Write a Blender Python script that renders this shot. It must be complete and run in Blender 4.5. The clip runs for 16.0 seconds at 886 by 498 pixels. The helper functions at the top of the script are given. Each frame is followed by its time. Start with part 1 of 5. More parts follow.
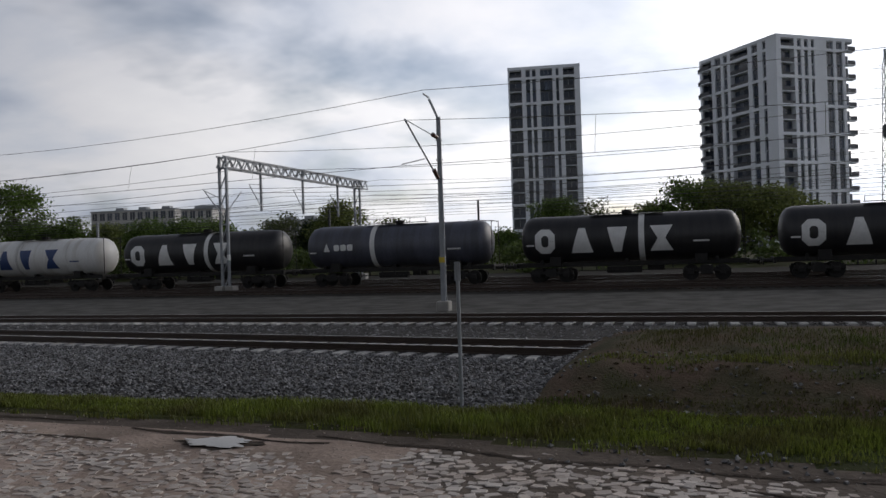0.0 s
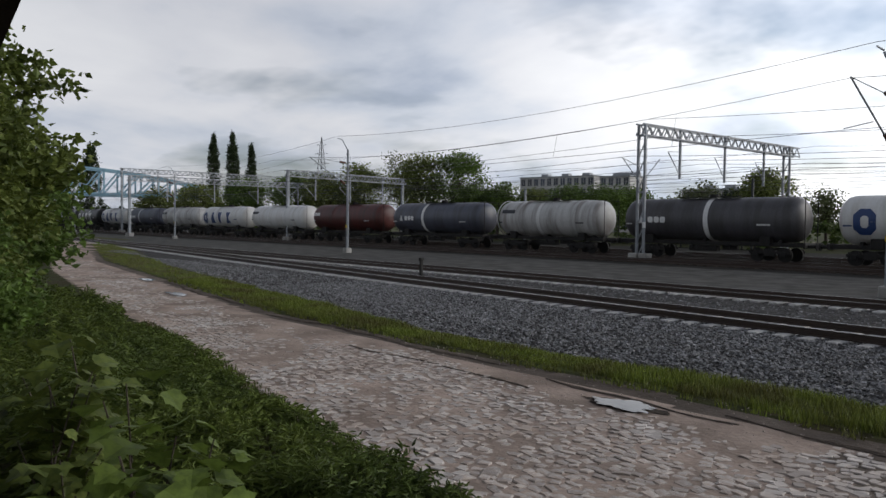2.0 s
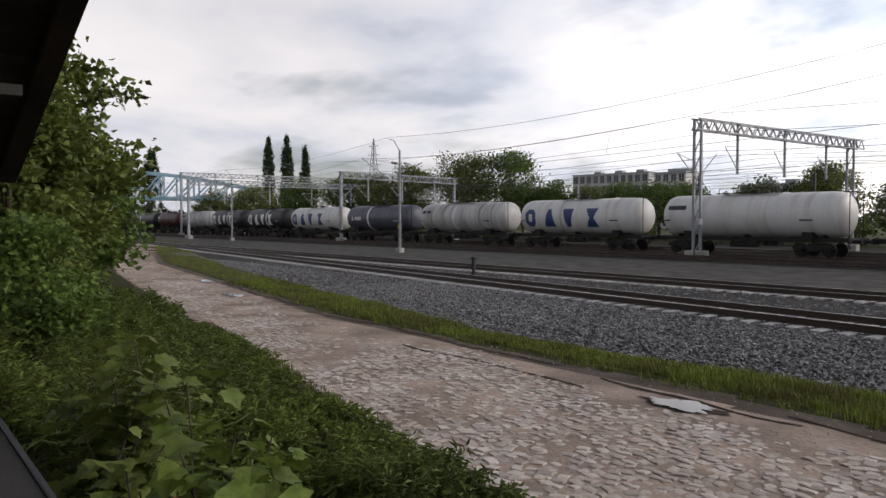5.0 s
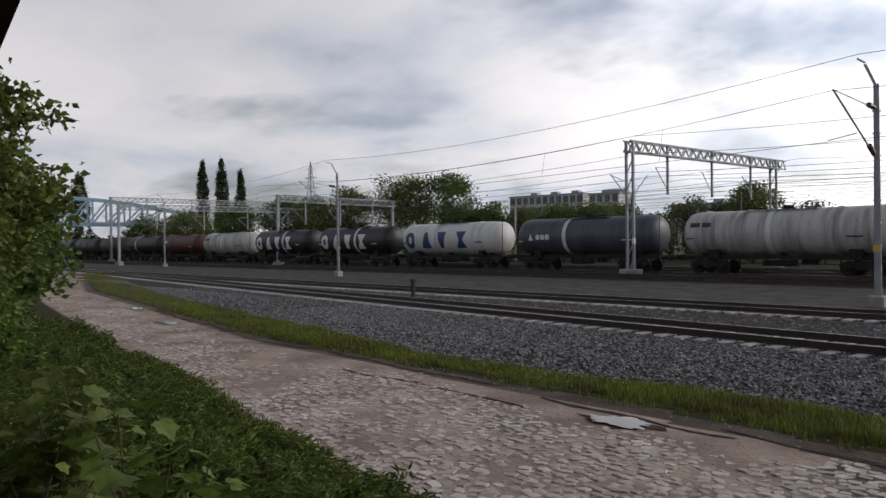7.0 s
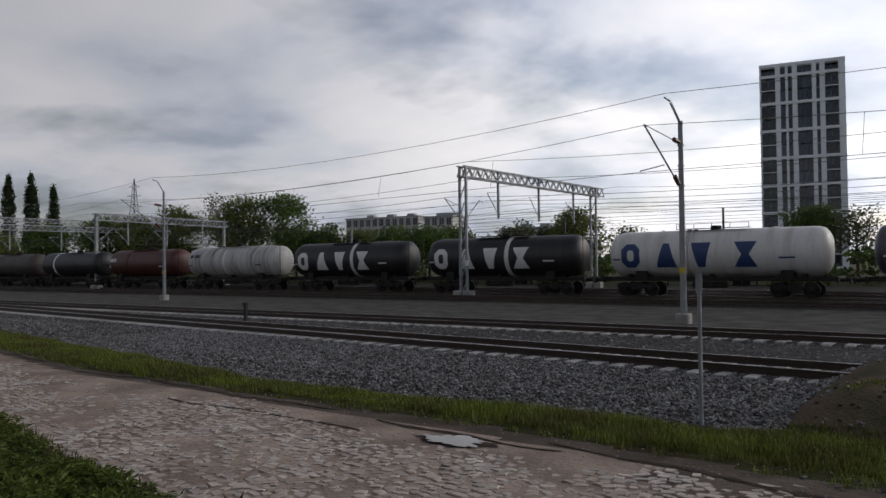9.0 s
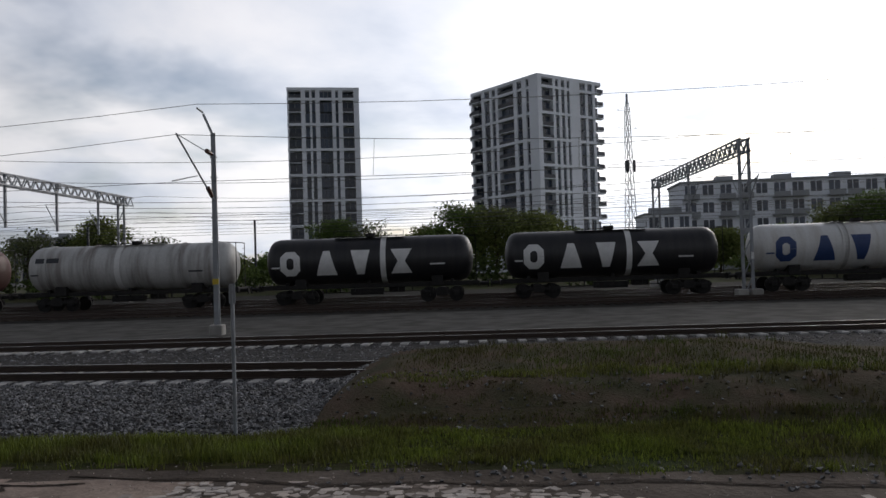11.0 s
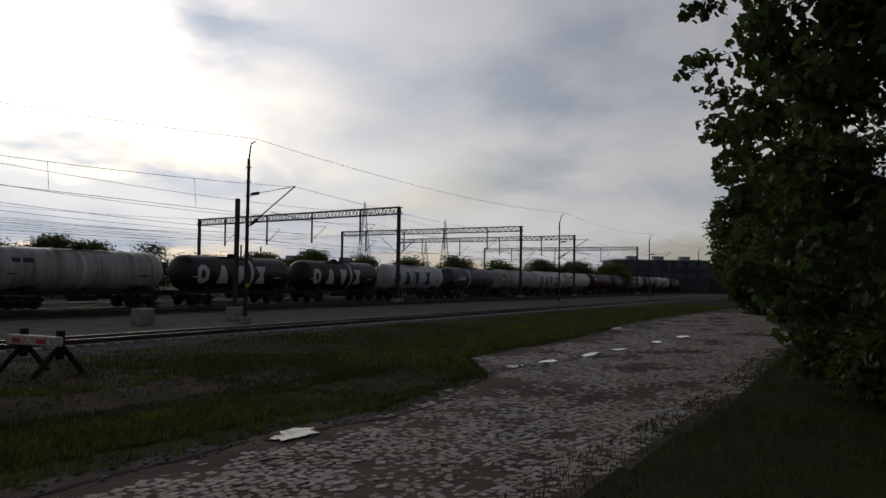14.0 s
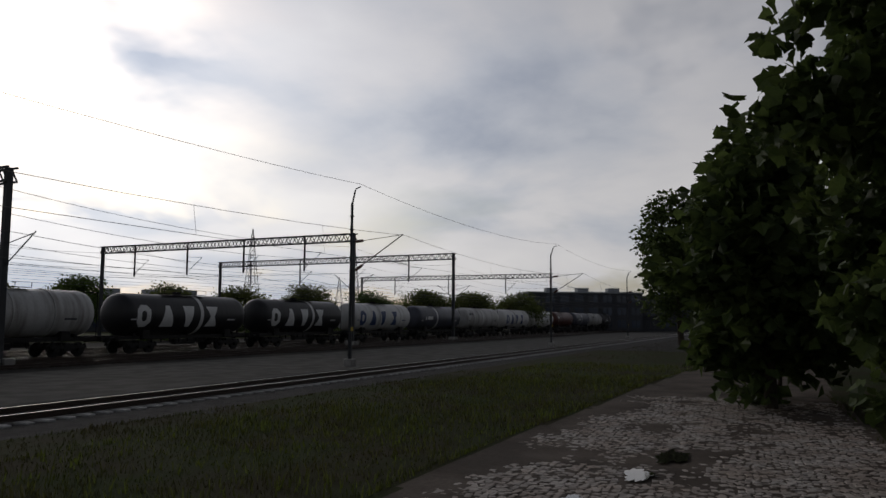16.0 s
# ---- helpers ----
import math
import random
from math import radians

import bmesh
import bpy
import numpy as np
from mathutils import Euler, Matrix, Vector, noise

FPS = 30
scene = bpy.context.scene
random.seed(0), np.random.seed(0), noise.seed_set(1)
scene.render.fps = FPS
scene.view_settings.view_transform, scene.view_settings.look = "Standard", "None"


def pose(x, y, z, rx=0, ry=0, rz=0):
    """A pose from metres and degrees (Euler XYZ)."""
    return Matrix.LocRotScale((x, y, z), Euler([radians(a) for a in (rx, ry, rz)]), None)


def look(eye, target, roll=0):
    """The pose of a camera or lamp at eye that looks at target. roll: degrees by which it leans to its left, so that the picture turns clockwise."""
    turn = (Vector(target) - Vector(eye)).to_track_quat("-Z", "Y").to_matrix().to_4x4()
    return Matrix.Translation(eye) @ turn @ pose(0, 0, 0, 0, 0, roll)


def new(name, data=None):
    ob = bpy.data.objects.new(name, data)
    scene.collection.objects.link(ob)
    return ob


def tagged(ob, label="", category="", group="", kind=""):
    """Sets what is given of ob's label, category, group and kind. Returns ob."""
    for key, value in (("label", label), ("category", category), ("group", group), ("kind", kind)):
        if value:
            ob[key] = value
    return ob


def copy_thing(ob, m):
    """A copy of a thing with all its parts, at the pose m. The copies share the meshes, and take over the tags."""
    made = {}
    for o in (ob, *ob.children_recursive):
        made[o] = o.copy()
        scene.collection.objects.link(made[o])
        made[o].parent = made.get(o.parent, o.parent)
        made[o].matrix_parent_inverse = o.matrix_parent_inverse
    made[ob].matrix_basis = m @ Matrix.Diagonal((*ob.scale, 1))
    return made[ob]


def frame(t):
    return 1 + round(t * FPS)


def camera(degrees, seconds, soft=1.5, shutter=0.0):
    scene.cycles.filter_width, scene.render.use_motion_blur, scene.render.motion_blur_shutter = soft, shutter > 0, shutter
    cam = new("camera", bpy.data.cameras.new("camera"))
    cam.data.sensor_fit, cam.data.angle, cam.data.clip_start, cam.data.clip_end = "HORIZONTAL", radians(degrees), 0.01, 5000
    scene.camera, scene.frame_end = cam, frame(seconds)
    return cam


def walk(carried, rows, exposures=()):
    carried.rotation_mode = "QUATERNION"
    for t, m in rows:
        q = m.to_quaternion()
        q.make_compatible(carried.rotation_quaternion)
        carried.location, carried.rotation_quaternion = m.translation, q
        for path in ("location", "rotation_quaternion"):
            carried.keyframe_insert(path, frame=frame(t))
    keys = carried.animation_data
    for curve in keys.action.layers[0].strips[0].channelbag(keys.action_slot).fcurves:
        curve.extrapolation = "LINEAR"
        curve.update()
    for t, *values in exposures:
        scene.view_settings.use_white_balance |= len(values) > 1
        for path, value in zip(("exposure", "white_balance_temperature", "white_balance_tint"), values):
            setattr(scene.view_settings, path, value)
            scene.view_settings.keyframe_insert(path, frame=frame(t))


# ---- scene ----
cam = camera(60.0, 16.0, soft=1.5)
EYE = 2.4
# seconds, x, y, height, yaw, pitch, roll
ROWS = [
    (0.0, 0, 0, EYE, 18.8, 0.1, 1.9), (0.3, 0, 0, EYE, 36.0, 0.0, 0.6), (0.5, 0, 0, EYE, 40.35, -0.11, 0.13), (1.0, 0, 0, EYE, 45.99, -0.27, 0.26),
    (1.5, 0, 0, EYE, 47.7, -0.98, -0.27), (2.0, 0, 0, EYE, 49.06, -1.97, -0.67), (2.5, 0, 0, EYE, 50.29, -2.57, -0.5),
    (3.0, 0, 0, EYE, 51.49, -2.78, -0.06), (3.5, 0, 0, EYE, 53.19, -2.6, 0.07), (6.0, 0, 0, EYE, 51.69, -1.04, 0.38),
    (6.5, 0, 0, EYE, 49.9, -0.64, 0.63), (7.0, 0, 0, EYE, 48.37, -0.41, 0.79), (7.5, 0, 0, EYE, 46.09, 0.02, 0.75),
    (8.0, 0, 0, EYE, 43.72, 0.63, 1.02), (10.5, 0, 0, EYE, 13.3, 1.18, 0.79), (11.0, 0, 0, EYE, 2.37, 1.18, 1.75),
    (11.5, 0, 0, EYE, -7.55, 1.28, 2.25), (12.0, 0, 0, EYE, -19.85, 1.39, 1.57), (12.5, 0, 0, EYE, -34.5, 2.11, 0.17),
    (13.0, 0, 0, EYE, -45.35, 3.01, -0.5), (13.5, 0, 0, EYE, -54.8, 3.71, -0.48), (14.0, 0.0, 0.0, EYE, -61.63, 2.41, -0.8),
    (14.2, 0.3, 0.1, EYE, -64.3, 1.15, -1.0), (14.5, 4.2, 1.3, EYE, -67.2, -0.2, -0.97), (15.0, 20.8, 5.3, EYE, -70.3, 0.95, -0.44),
    (15.5, 34.8, 6.2, 2.46, -67.8, 3.65, -0.1), (16.0, 44.3, 7.0, 2.54, -66.2, 5.3, -0.3),
]
# seconds, stops, kelvin, tint
EXPO = [(0.0, 0.25, 6450, 12), (0.5, 0.35, 6200, 10), (1.5, 0.56, 6250, 10), (3.5, 1.1, 6750, 13), (6.0, 0.9, 6750, 14), (8.0, 0.48, 6450, 13), (10.5, 0.17, 6600, 13), (11.0, 0.15, 6450, 12),
        (12.0, -0.1, 6450, 12), (12.5, -0.78, 6550, 12), (13.0, -1.15, 6500, 11), (14.0, -1.0, 6500, 11), (14.5, -0.8, 6450, 11), (15.0, -0.9, 6450, 11), (16.0, -0.85, 6500, 12)]
walk(cam, [(t, pose(x, y, z, 90 + pitch, roll, yaw)) for t, x, y, z, yaw, pitch, roll in ROWS], EXPO)

# ---- world and sun ----
SUN_AZ, SUN_EL = 34.0, 24.0          # degrees to the right of +y, and up
sky = bpy.data.worlds.new("sky")
scene.world = sky
sky.use_nodes = True
wn, wl = sky.node_tree.nodes, sky.node_tree.links
wn.clear()
w_out = wn.new("ShaderNodeOutputWorld")
w_bg = wn.new("ShaderNodeBackground")
w_sky = wn.new("ShaderNodeTexSky")
w_sky.sky_type, w_sky.sun_disc = "NISHITA", False
w_sky.sun_elevation, w_sky.sun_rotation = radians(SUN_EL), radians(SUN_AZ)
w_sky.air_density, w_sky.dust_density = 1.0, 1.5


def wnode(kind, **kw):
    n = wn.new(kind)
    for k, v in kw.items():
        if k == "operation":
            n.operation = v
        else:
            n.inputs[int(k[1:])].default_value = v
    return n


# clouds lie on a flat layer overhead: the direction divided by its height
w_co = wn.new("ShaderNodeTexCoord")
w_sep = wn.new("ShaderNodeSeparateXYZ")
wl.new(w_co.outputs["Generated"], w_sep.inputs[0])
w_z = wnode("ShaderNodeMath", operation="MAXIMUM", i1=0.0)
wl.new(w_sep.outputs[2], w_z.inputs[0])
w_zz = wnode("ShaderNodeMath", operation="ADD", i1=0.24)
wl.new(w_z.outputs[0], w_zz.inputs[0])
w_div = wn.new("ShaderNodeVectorMath")
w_div.operation = "DIVIDE"
w_cz = wn.new("ShaderNodeCombineXYZ")
for k in range(3):
    wl.new(w_zz.outputs[0], w_cz.inputs[k])
wl.new(w_co.outputs["Generated"], w_div.inputs[0])
wl.new(w_cz.outputs[0], w_div.inputs[1])


def cloud_noise(scale, detail, rough, distort, offset):
    m = wn.new("ShaderNodeMapping")
    m.inputs["Location"].default_value = offset
    m.inputs["Scale"].default_value = (scale, scale, 0.0)
    wl.new(w_div.outputs[0], m.inputs[0])
    n = wn.new("ShaderNodeTexNoise")
    n.inputs["Scale"].default_value = 1.0
    n.inputs["Detail"].default_value = detail
    n.inputs["Roughness"].default_value = rough
    n.inputs["Distortion"].default_value = distort
    wl.new(m.outputs[0], n.inputs["Vector"])
    return n


def wramp(src, stops):
    r = wn.new("ShaderNodeValToRGB")
    e = r.color_ramp.elements
    while len(e) < len(stops):
        e.new(0.5)
    for el, (p, c) in zip(e, stops):
        el.position, el.color = p, (*c, 1)
    wl.new(src, r.inputs[0])
    return r


n_big = cloud_noise(1.35, 6, 0.50, 0.15, (11.4, 2.6, 0))
n_cov = cloud_noise(1.0, 5, 0.55, 0.2, (7.3, 4.9, 0))
r_cloud = wramp(n_big.outputs[0], [(0.35, (0.60, 0.66, 0.76)), (0.45, (0.82, 0.86, 0.92)), (0.55, (1.0, 1.0, 1.01)), (0.70, (1.14, 1.13, 1.11))])
r_cov = wramp(n_cov.outputs[0], [(0.35, (0.28, 0.28, 0.28)), (0.49, (1, 1, 1))])
w_sb = wn.new("ShaderNodeMix")
w_sb.data_type = "RGBA"
w_scale = wn.new("ShaderNodeVectorMath")
w_scale.operation = "SCALE"
w_scale.inputs["Scale"].default_value = 0.09
wl.new(w_sky.outputs[0], w_scale.inputs[0])
wl.new(r_cov.outputs[0], w_sb.inputs[0])
wl.new(w_scale.outputs[0], w_sb.inputs[6])
wl.new(r_cloud.outputs[0], w_sb.inputs[7])
# thin cloud glows round the hidden sun
w_dot = wn.new("ShaderNodeVectorMath")
w_dot.operation = "DOT_PRODUCT"
sa, se = radians(SUN_AZ), radians(SUN_EL)
w_dot.inputs[1].default_value = (math.sin(sa) * math.cos(se), math.cos(sa) * math.cos(se), math.sin(se))
wl.new(w_co.outputs["Generated"], w_dot.inputs[0])
r_glow = wramp(w_dot.outputs["Value"], [(p, tuple(c / 4 for c in col)) for p, col in [(0.0, (0.37, 0.375, 0.39)), (0.36, (0.57, 0.575, 0.585)), (0.62, (0.90, 0.90, 0.90)), (0.78, (0.98, 0.98, 0.98)), (0.91, (1.32, 1.32, 1.32)), (1.0, (2.1, 2.1, 2.08))]])
r_glow.color_ramp.interpolation = "B_SPLINE"
w_mul = wn.new("ShaderNodeMix")
w_mul.data_type, w_mul.blend_type = "RGBA", "MULTIPLY"
w_mul.inputs[0].default_value = 1.0
wl.new(w_sb.outputs[2], w_mul.inputs[6])
w_glow = wn.new("ShaderNodeVectorMath")
w_glow.operation = "SCALE"
w_glow.inputs["Scale"].default_value = 4.0
wl.new(r_glow.outputs[0], w_glow.inputs[0])
wl.new(w_glow.outputs[0], w_mul.inputs[7])
# late light: cloud overhead darker than towards the horizon; unseen, added to dim the ground
r_zen = wramp(w_sep.outputs[2], [(0.14, (1, 1, 1)), (0.32, (0.82, 0.83, 0.86)), (0.75, (0.28, 0.29, 0.32))])
w_mul2 = wn.new("ShaderNodeMix")
w_mul2.data_type, w_mul2.blend_type = "RGBA", "MULTIPLY"
w_mul2.inputs[0].default_value = 1.0
wl.new(w_mul.outputs[2], w_mul2.inputs[6])
wl.new(r_zen.outputs[0], w_mul2.inputs[7])
wl.new(w_mul2.outputs[2], w_bg.inputs[0])
w_bg.inputs[1].default_value = 1.0
wl.new(w_bg.outputs[0], w_out.inputs[0])

sun = new("sun", bpy.data.lights.new("sun", "SUN"))
sun.data.energy, sun.data.angle, sun.data.color = 0.5, radians(14), (1.0, 0.95, 0.88)
sun.matrix_world = look((60 * math.sin(sa), 60 * math.cos(sa), 60 * math.tan(se)), (0, 0, 0))


# ---- materials ----
def mat(name, base, rough=0.7, metal=0.0, vary=0.25, scale=3.0, fine=40.0, bump=0.15, second=None, spot=0.5, rand=0.0, trans=0.0, coords="Object", bdist=0.01, stretch=None):
    m = bpy.data.materials.new(name)
    m.use_nodes = True
    n, l = m.node_tree.nodes, m.node_tree.links
    b = n["Principled BSDF"]
    b.inputs["Roughness"].default_value, b.inputs["Metallic"].default_value = rough, metal
    b.inputs["Specular IOR Level"].default_value = 0.06 if rough >= 0.85 else 0.2 if trans else 0.5
    co = n.new("ShaderNodeTexCoord")
    big = n.new("ShaderNodeTexNoise")
    big.inputs["Scale"].default_value, big.inputs["Detail"].default_value = scale, 6
    if stretch:
        mp = n.new("ShaderNodeMapping")
        mp.inputs["Scale"].default_value = stretch
        l.new(co.outputs[coords], mp.inputs[0])
        l.new(mp.outputs[0], big.inputs["Vector"])
    else:
        l.new(co.outputs[coords], big.inputs["Vector"])
    sm = n.new("ShaderNodeTexNoise")
    sm.inputs["Scale"].default_value, sm.inputs["Detail"].default_value = fine, 4
    l.new(co.outputs[coords], sm.inputs["Vector"])
    mix = n.new("ShaderNodeMix")
    mix.data_type = "RGBA"
    second = second or tuple(c * (1 - vary) for c in base)
    mix.inputs[6].default_value, mix.inputs[7].default_value = (*base, 1), (*second, 1)
    ramp = n.new("ShaderNodeValToRGB")
    ramp.color_ramp.elements[0].position, ramp.color_ramp.elements[1].position = spot - 0.12, spot + 0.12
    l.new(big.outputs[0], ramp.inputs[0])
    l.new(ramp.outputs[0], mix.inputs[0])
    hs = n.new("ShaderNodeHueSaturation")
    mr = n.new("ShaderNodeMapRange")
    mr.inputs[3].default_value, mr.inputs[4].default_value = 1 - vary, 1 + vary
    l.new(sm.outputs[0], mr.inputs[0])
    value = mr.outputs[0]
    if rand:
        oi = n.new("ShaderNodeObjectInfo")
        ge = n.new("ShaderNodeNewGeometry")
        add = n.new("ShaderNodeMath")
        add.operation = "ADD"
        l.new(oi.outputs["Random"], add.inputs[0])
        l.new(ge.outputs["Random Per Island"], add.inputs[1])
        fr = n.new("ShaderNodeMath")
        fr.operation = "FRACT"
        l.new(add.outputs[0], fr.inputs[0])
        m2 = n.new("ShaderNodeMapRange")
        m2.inputs[3].default_value, m2.inputs[4].default_value = 1 - rand, 1 + rand
        l.new(fr.outputs[0], m2.inputs[0])
        mu = n.new("ShaderNodeMath")
        mu.operation = "MULTIPLY"
        l.new(mr.outputs[0], mu.inputs[0])
        l.new(m2.outputs[0], mu.inputs[1])
        value = mu.outputs[0]
    l.new(value, hs.inputs["Value"])
    l.new(mix.outputs[2], hs.inputs["Color"])
    l.new(hs.outputs[0], b.inputs["Base Color"])
    if bump:
        bp = n.new("ShaderNodeBump")
        bp.inputs["Strength"].default_value, bp.inputs["Distance"].default_value = bump, bdist
        l.new(sm.outputs[0], bp.inputs["Height"])
        l.new(bp.outputs[0], b.inputs["Normal"])
    if trans:
        tr = n.new("ShaderNodeBsdfTranslucent")
        l.new(hs.outputs[0], tr.inputs[0])
        ms = n.new("ShaderNodeMixShader")
        ms.inputs[0].default_value = trans
        l.new(b.outputs[0], ms.inputs[1])
        l.new(tr.outputs[0], ms.inputs[2])
        l.new(ms.outputs[0], n["Material Output"].inputs[0])
    return m


M_DIRT = mat("packed_earth", (0.36, 0.285, 0.235), 0.9, vary=0.3, scale=0.8, fine=14, bump=0.7, second=(0.21, 0.165, 0.135), bdist=0.03)
M_DIRTD = mat("dark_earth", (0.135, 0.110, 0.090), 0.85, vary=0.35, scale=0.7, fine=14, bump=0.8, second=(0.080, 0.065, 0.053), bdist=0.03)
M_SOIL = mat("mound_soil", (0.082, 0.057, 0.040), 0.95, vary=0.4, scale=1.1, fine=18, bump=0.8, second=(0.048, 0.046, 0.024), bdist=0.05)
M_TURF = mat("turf", (0.032, 0.044, 0.012), 0.95, vary=0.35, scale=0.4, fine=22, bump=0.6, second=(0.042, 0.036, 0.018), bdist=0.04)
M_VERGE = mat("verge_turf", (0.060, 0.078, 0.020), 0.95, vary=0.35, scale=0.9, fine=20, bump=0.6, second=(0.075, 0.064, 0.030), bdist=0.04)
M_BALLAST = mat("ballast_bed", (0.072, 0.069, 0.066), 0.9, vary=0.5, scale=2.5, fine=28, bump=1.0, second=(0.045, 0.043, 0.042), bdist=0.05)
M_GRIT = mat("grit_path", (0.096, 0.093, 0.086), 0.9, vary=0.35, scale=0.9, fine=16, bump=0.7, second=(0.055, 0.053, 0.048), bdist=0.02)
M_YARD = mat("yard_bed", (0.026, 0.024, 0.021), 0.9, vary=0.4, scale=0.8, fine=18, bump=0.6, second=(0.032, 0.029, 0.025), bdist=0.03)
M_FIELD = mat("far_field", (0.07, 0.085, 0.035), 0.95, vary=0.3, scale=0.05, fine=1.5, bump=0.2, second=(0.09, 0.08, 0.05))
M_COBBLE = mat("cobble_stone", (0.43, 0.385, 0.345), 0.75, vary=0.2, scale=1.1, fine=55, bump=0.35, second=(0.335, 0.272, 0.225), rand=0.27)
M_STONE = mat("ballast_stone", (0.175, 0.177, 0.181), 0.75, vary=0.25, scale=5, fine=60, bump=0.3, second=(0.085, 0.082, 0.08), rand=0.65)
M_RAIL = mat("rail_steel", (0.055, 0.038, 0.028), 0.55, 0.3, vary=0.3, scale=2, fine=50, second=(0.05, 0.035, 0.028))
M_RAILTOP = mat("rail_head", (0.28, 0.265, 0.25), 0.33, 0.9, vary=0.15, scale=1, fine=40, bump=0.03)
M_SLEEPER = mat("concrete_sleeper", (0.47, 0.46, 0.44), 0.85, vary=0.2, scale=3, fine=40, second=(0.40, 0.39, 0.37), rand=0.2)
M_WOODSL = mat("tarred_sleeper", (0.07, 0.058, 0.048), 0.85, vary=0.3, scale=3, fine=30, rand=0.25)
M_GALV = mat("galvanised_steel", (0.30, 0.32, 0.34), 0.6, 0.2, vary=0.2, scale=1.5, fine=30, bump=0.05, second=(0.24, 0.25, 0.26))
M_DARKST = mat("dark_steel", (0.05, 0.053, 0.057), 0.55, 0.3, vary=0.25, scale=1.5, fine=30, bump=0.05)
M_BLUEST = mat("pale_blue_steel", (0.17, 0.30, 0.37), 0.55, 0.1, vary=0.15, scale=0.6, fine=12, bump=0.05)
M_CONC = mat("concrete", (0.40, 0.39, 0.36), 0.85, vary=0.2, scale=1.5, fine=35, bump=0.3, second=(0.28, 0.27, 0.25))
# near-black concrete: the platform's shadow is put into the base colour
M_CONCD = mat("dirty_shaded_concrete", (0.052, 0.050, 0.047), 0.85, vary=0.3, scale=1.2, fine=35, bump=0.3, second=(0.045, 0.043, 0.04))
M_WIRE = mat("copper_wire", (0.13, 0.125, 0.12), 0.5, 0.5, vary=0.1, bump=0)
M_INSUL = mat("brown_insulator", (0.10, 0.045, 0.03), 0.25, vary=0.1, bump=0)
M_TBLACK = mat("black_tank_paint", (0.014, 0.014, 0.016), 0.45, vary=0.35, scale=0.9, fine=9, bump=0.04, second=(0.024, 0.0225, 0.0225), stretch=(2.6, 0.5, 0.35))
M_TBLUE = mat("slate_blue_tank_paint", (0.080, 0.086, 0.114), 0.45, vary=0.3, scale=0.8, fine=9, bump=0.04, second=(0.055, 0.057, 0.068), stretch=(2.6, 0.5, 0.35))
M_TSLATE = mat("dark_slate_tank_paint", (0.075, 0.073, 0.079), 0.5, vary=0.3, scale=0.8, fine=9, bump=0.04, second=(0.050, 0.047, 0.047), stretch=(2.6, 0.5, 0.35))
M_TWHITE = mat("white_tank_paint", (0.66, 0.66, 0.64), 0.45, vary=0.12, scale=0.7, fine=8, bump=0.04, second=(0.52, 0.50, 0.46), spot=0.58, stretch=(2.6, 0.5, 0.35))
M_TGREY = mat("light_grey_tank_paint", (0.50, 0.50, 0.48), 0.48, vary=0.18, scale=0.9, fine=8, bump=0.04, second=(0.27, 0.25, 0.23), spot=0.54, stretch=(2.6, 0.5, 0.35))
M_TRED = mat("oxide_red_tank_paint", (0.095, 0.022, 0.017), 0.5, vary=0.3, scale=0.8, fine=9, bump=0.04, second=(0.055, 0.019, 0.015), stretch=(2.6, 0.5, 0.35))
M_TBROWN = mat("brown_grey_tank_paint", (0.075, 0.062, 0.055), 0.55, vary=0.3, scale=0.8, fine=9, bump=0.04, stretch=(2.6, 0.5, 0.35))
M_MARKW = mat("white_marking", (0.72, 0.72, 0.70), 0.5, vary=0.12, scale=2, fine=14, bump=0.0)
M_MARKB = mat("blue_marking", (0.025, 0.055, 0.16), 0.5, vary=0.15, scale=2, fine=14, bump=0.0)
M_MARKR = mat("red_marking", (0.55, 0.06, 0.04), 0.6, vary=0.2, scale=6, fine=30, bump=0.0)
M_UNDER = mat("grimy_underframe", (0.016, 0.0145, 0.013), 0.8, 0.1, vary=0.4, scale=3, fine=20)
M_LEAF = mat("maple_leaf", (0.135, 0.165, 0.036), 0.5, vary=0.2, scale=3, fine=30, bump=0.1, second=(0.085, 0.115, 0.028), rand=0.35, trans=0.35)
M_LEAFD = mat("dark_leaf", (0.090, 0.122, 0.034), 0.55, vary=0.25, scale=1, fine=20, bump=0.1, second=(0.056, 0.084, 0.024), rand=0.4, trans=0.42)
M_LEAFY = mat("young_leaf", (0.115, 0.18, 0.035), 0.55, vary=0.2, scale=2, fine=25, bump=0.1, second=(0.08, 0.12, 0.03), rand=0.35, trans=0.35)
M_WEED = mat("nettle_leaf", (0.122, 0.158, 0.034), 0.6, vary=0.3, scale=0.9, fine=20, bump=0.1, second=(0.070, 0.098, 0.024), rand=0.5, trans=0.3)
M_LEAFP = mat("pale_spring_leaf", (0.12, 0.14, 0.06), 0.6, vary=0.2, scale=1, fine=20, bump=0.1, rand=0.35, trans=0.3)
M_SAPL = mat("sapling_leaf", (0.150, 0.205, 0.040), 0.5, vary=0.2, scale=3, fine=30, bump=0.1, second=(0.10, 0.14, 0.030), rand=0.3, trans=0.35)
M_LEAFG = mat("broad_green_leaf", (0.165, 0.190, 0.055), 0.6, vary=0.25, scale=0.5, fine=12, bump=0.1, second=(0.110, 0.138, 0.040), rand=0.4, trans=0.4)
M_POPLAR = mat("poplar_leaf", (0.045, 0.066, 0.026), 0.6, vary=0.25, scale=0.6, fine=12, bump=0.1, rand=0.4, trans=0.2)
M_DEADLF = mat("withered_leaf", (0.30, 0.15, 0.06), 0.7, vary=0.2, rand=0.3, trans=0.2)
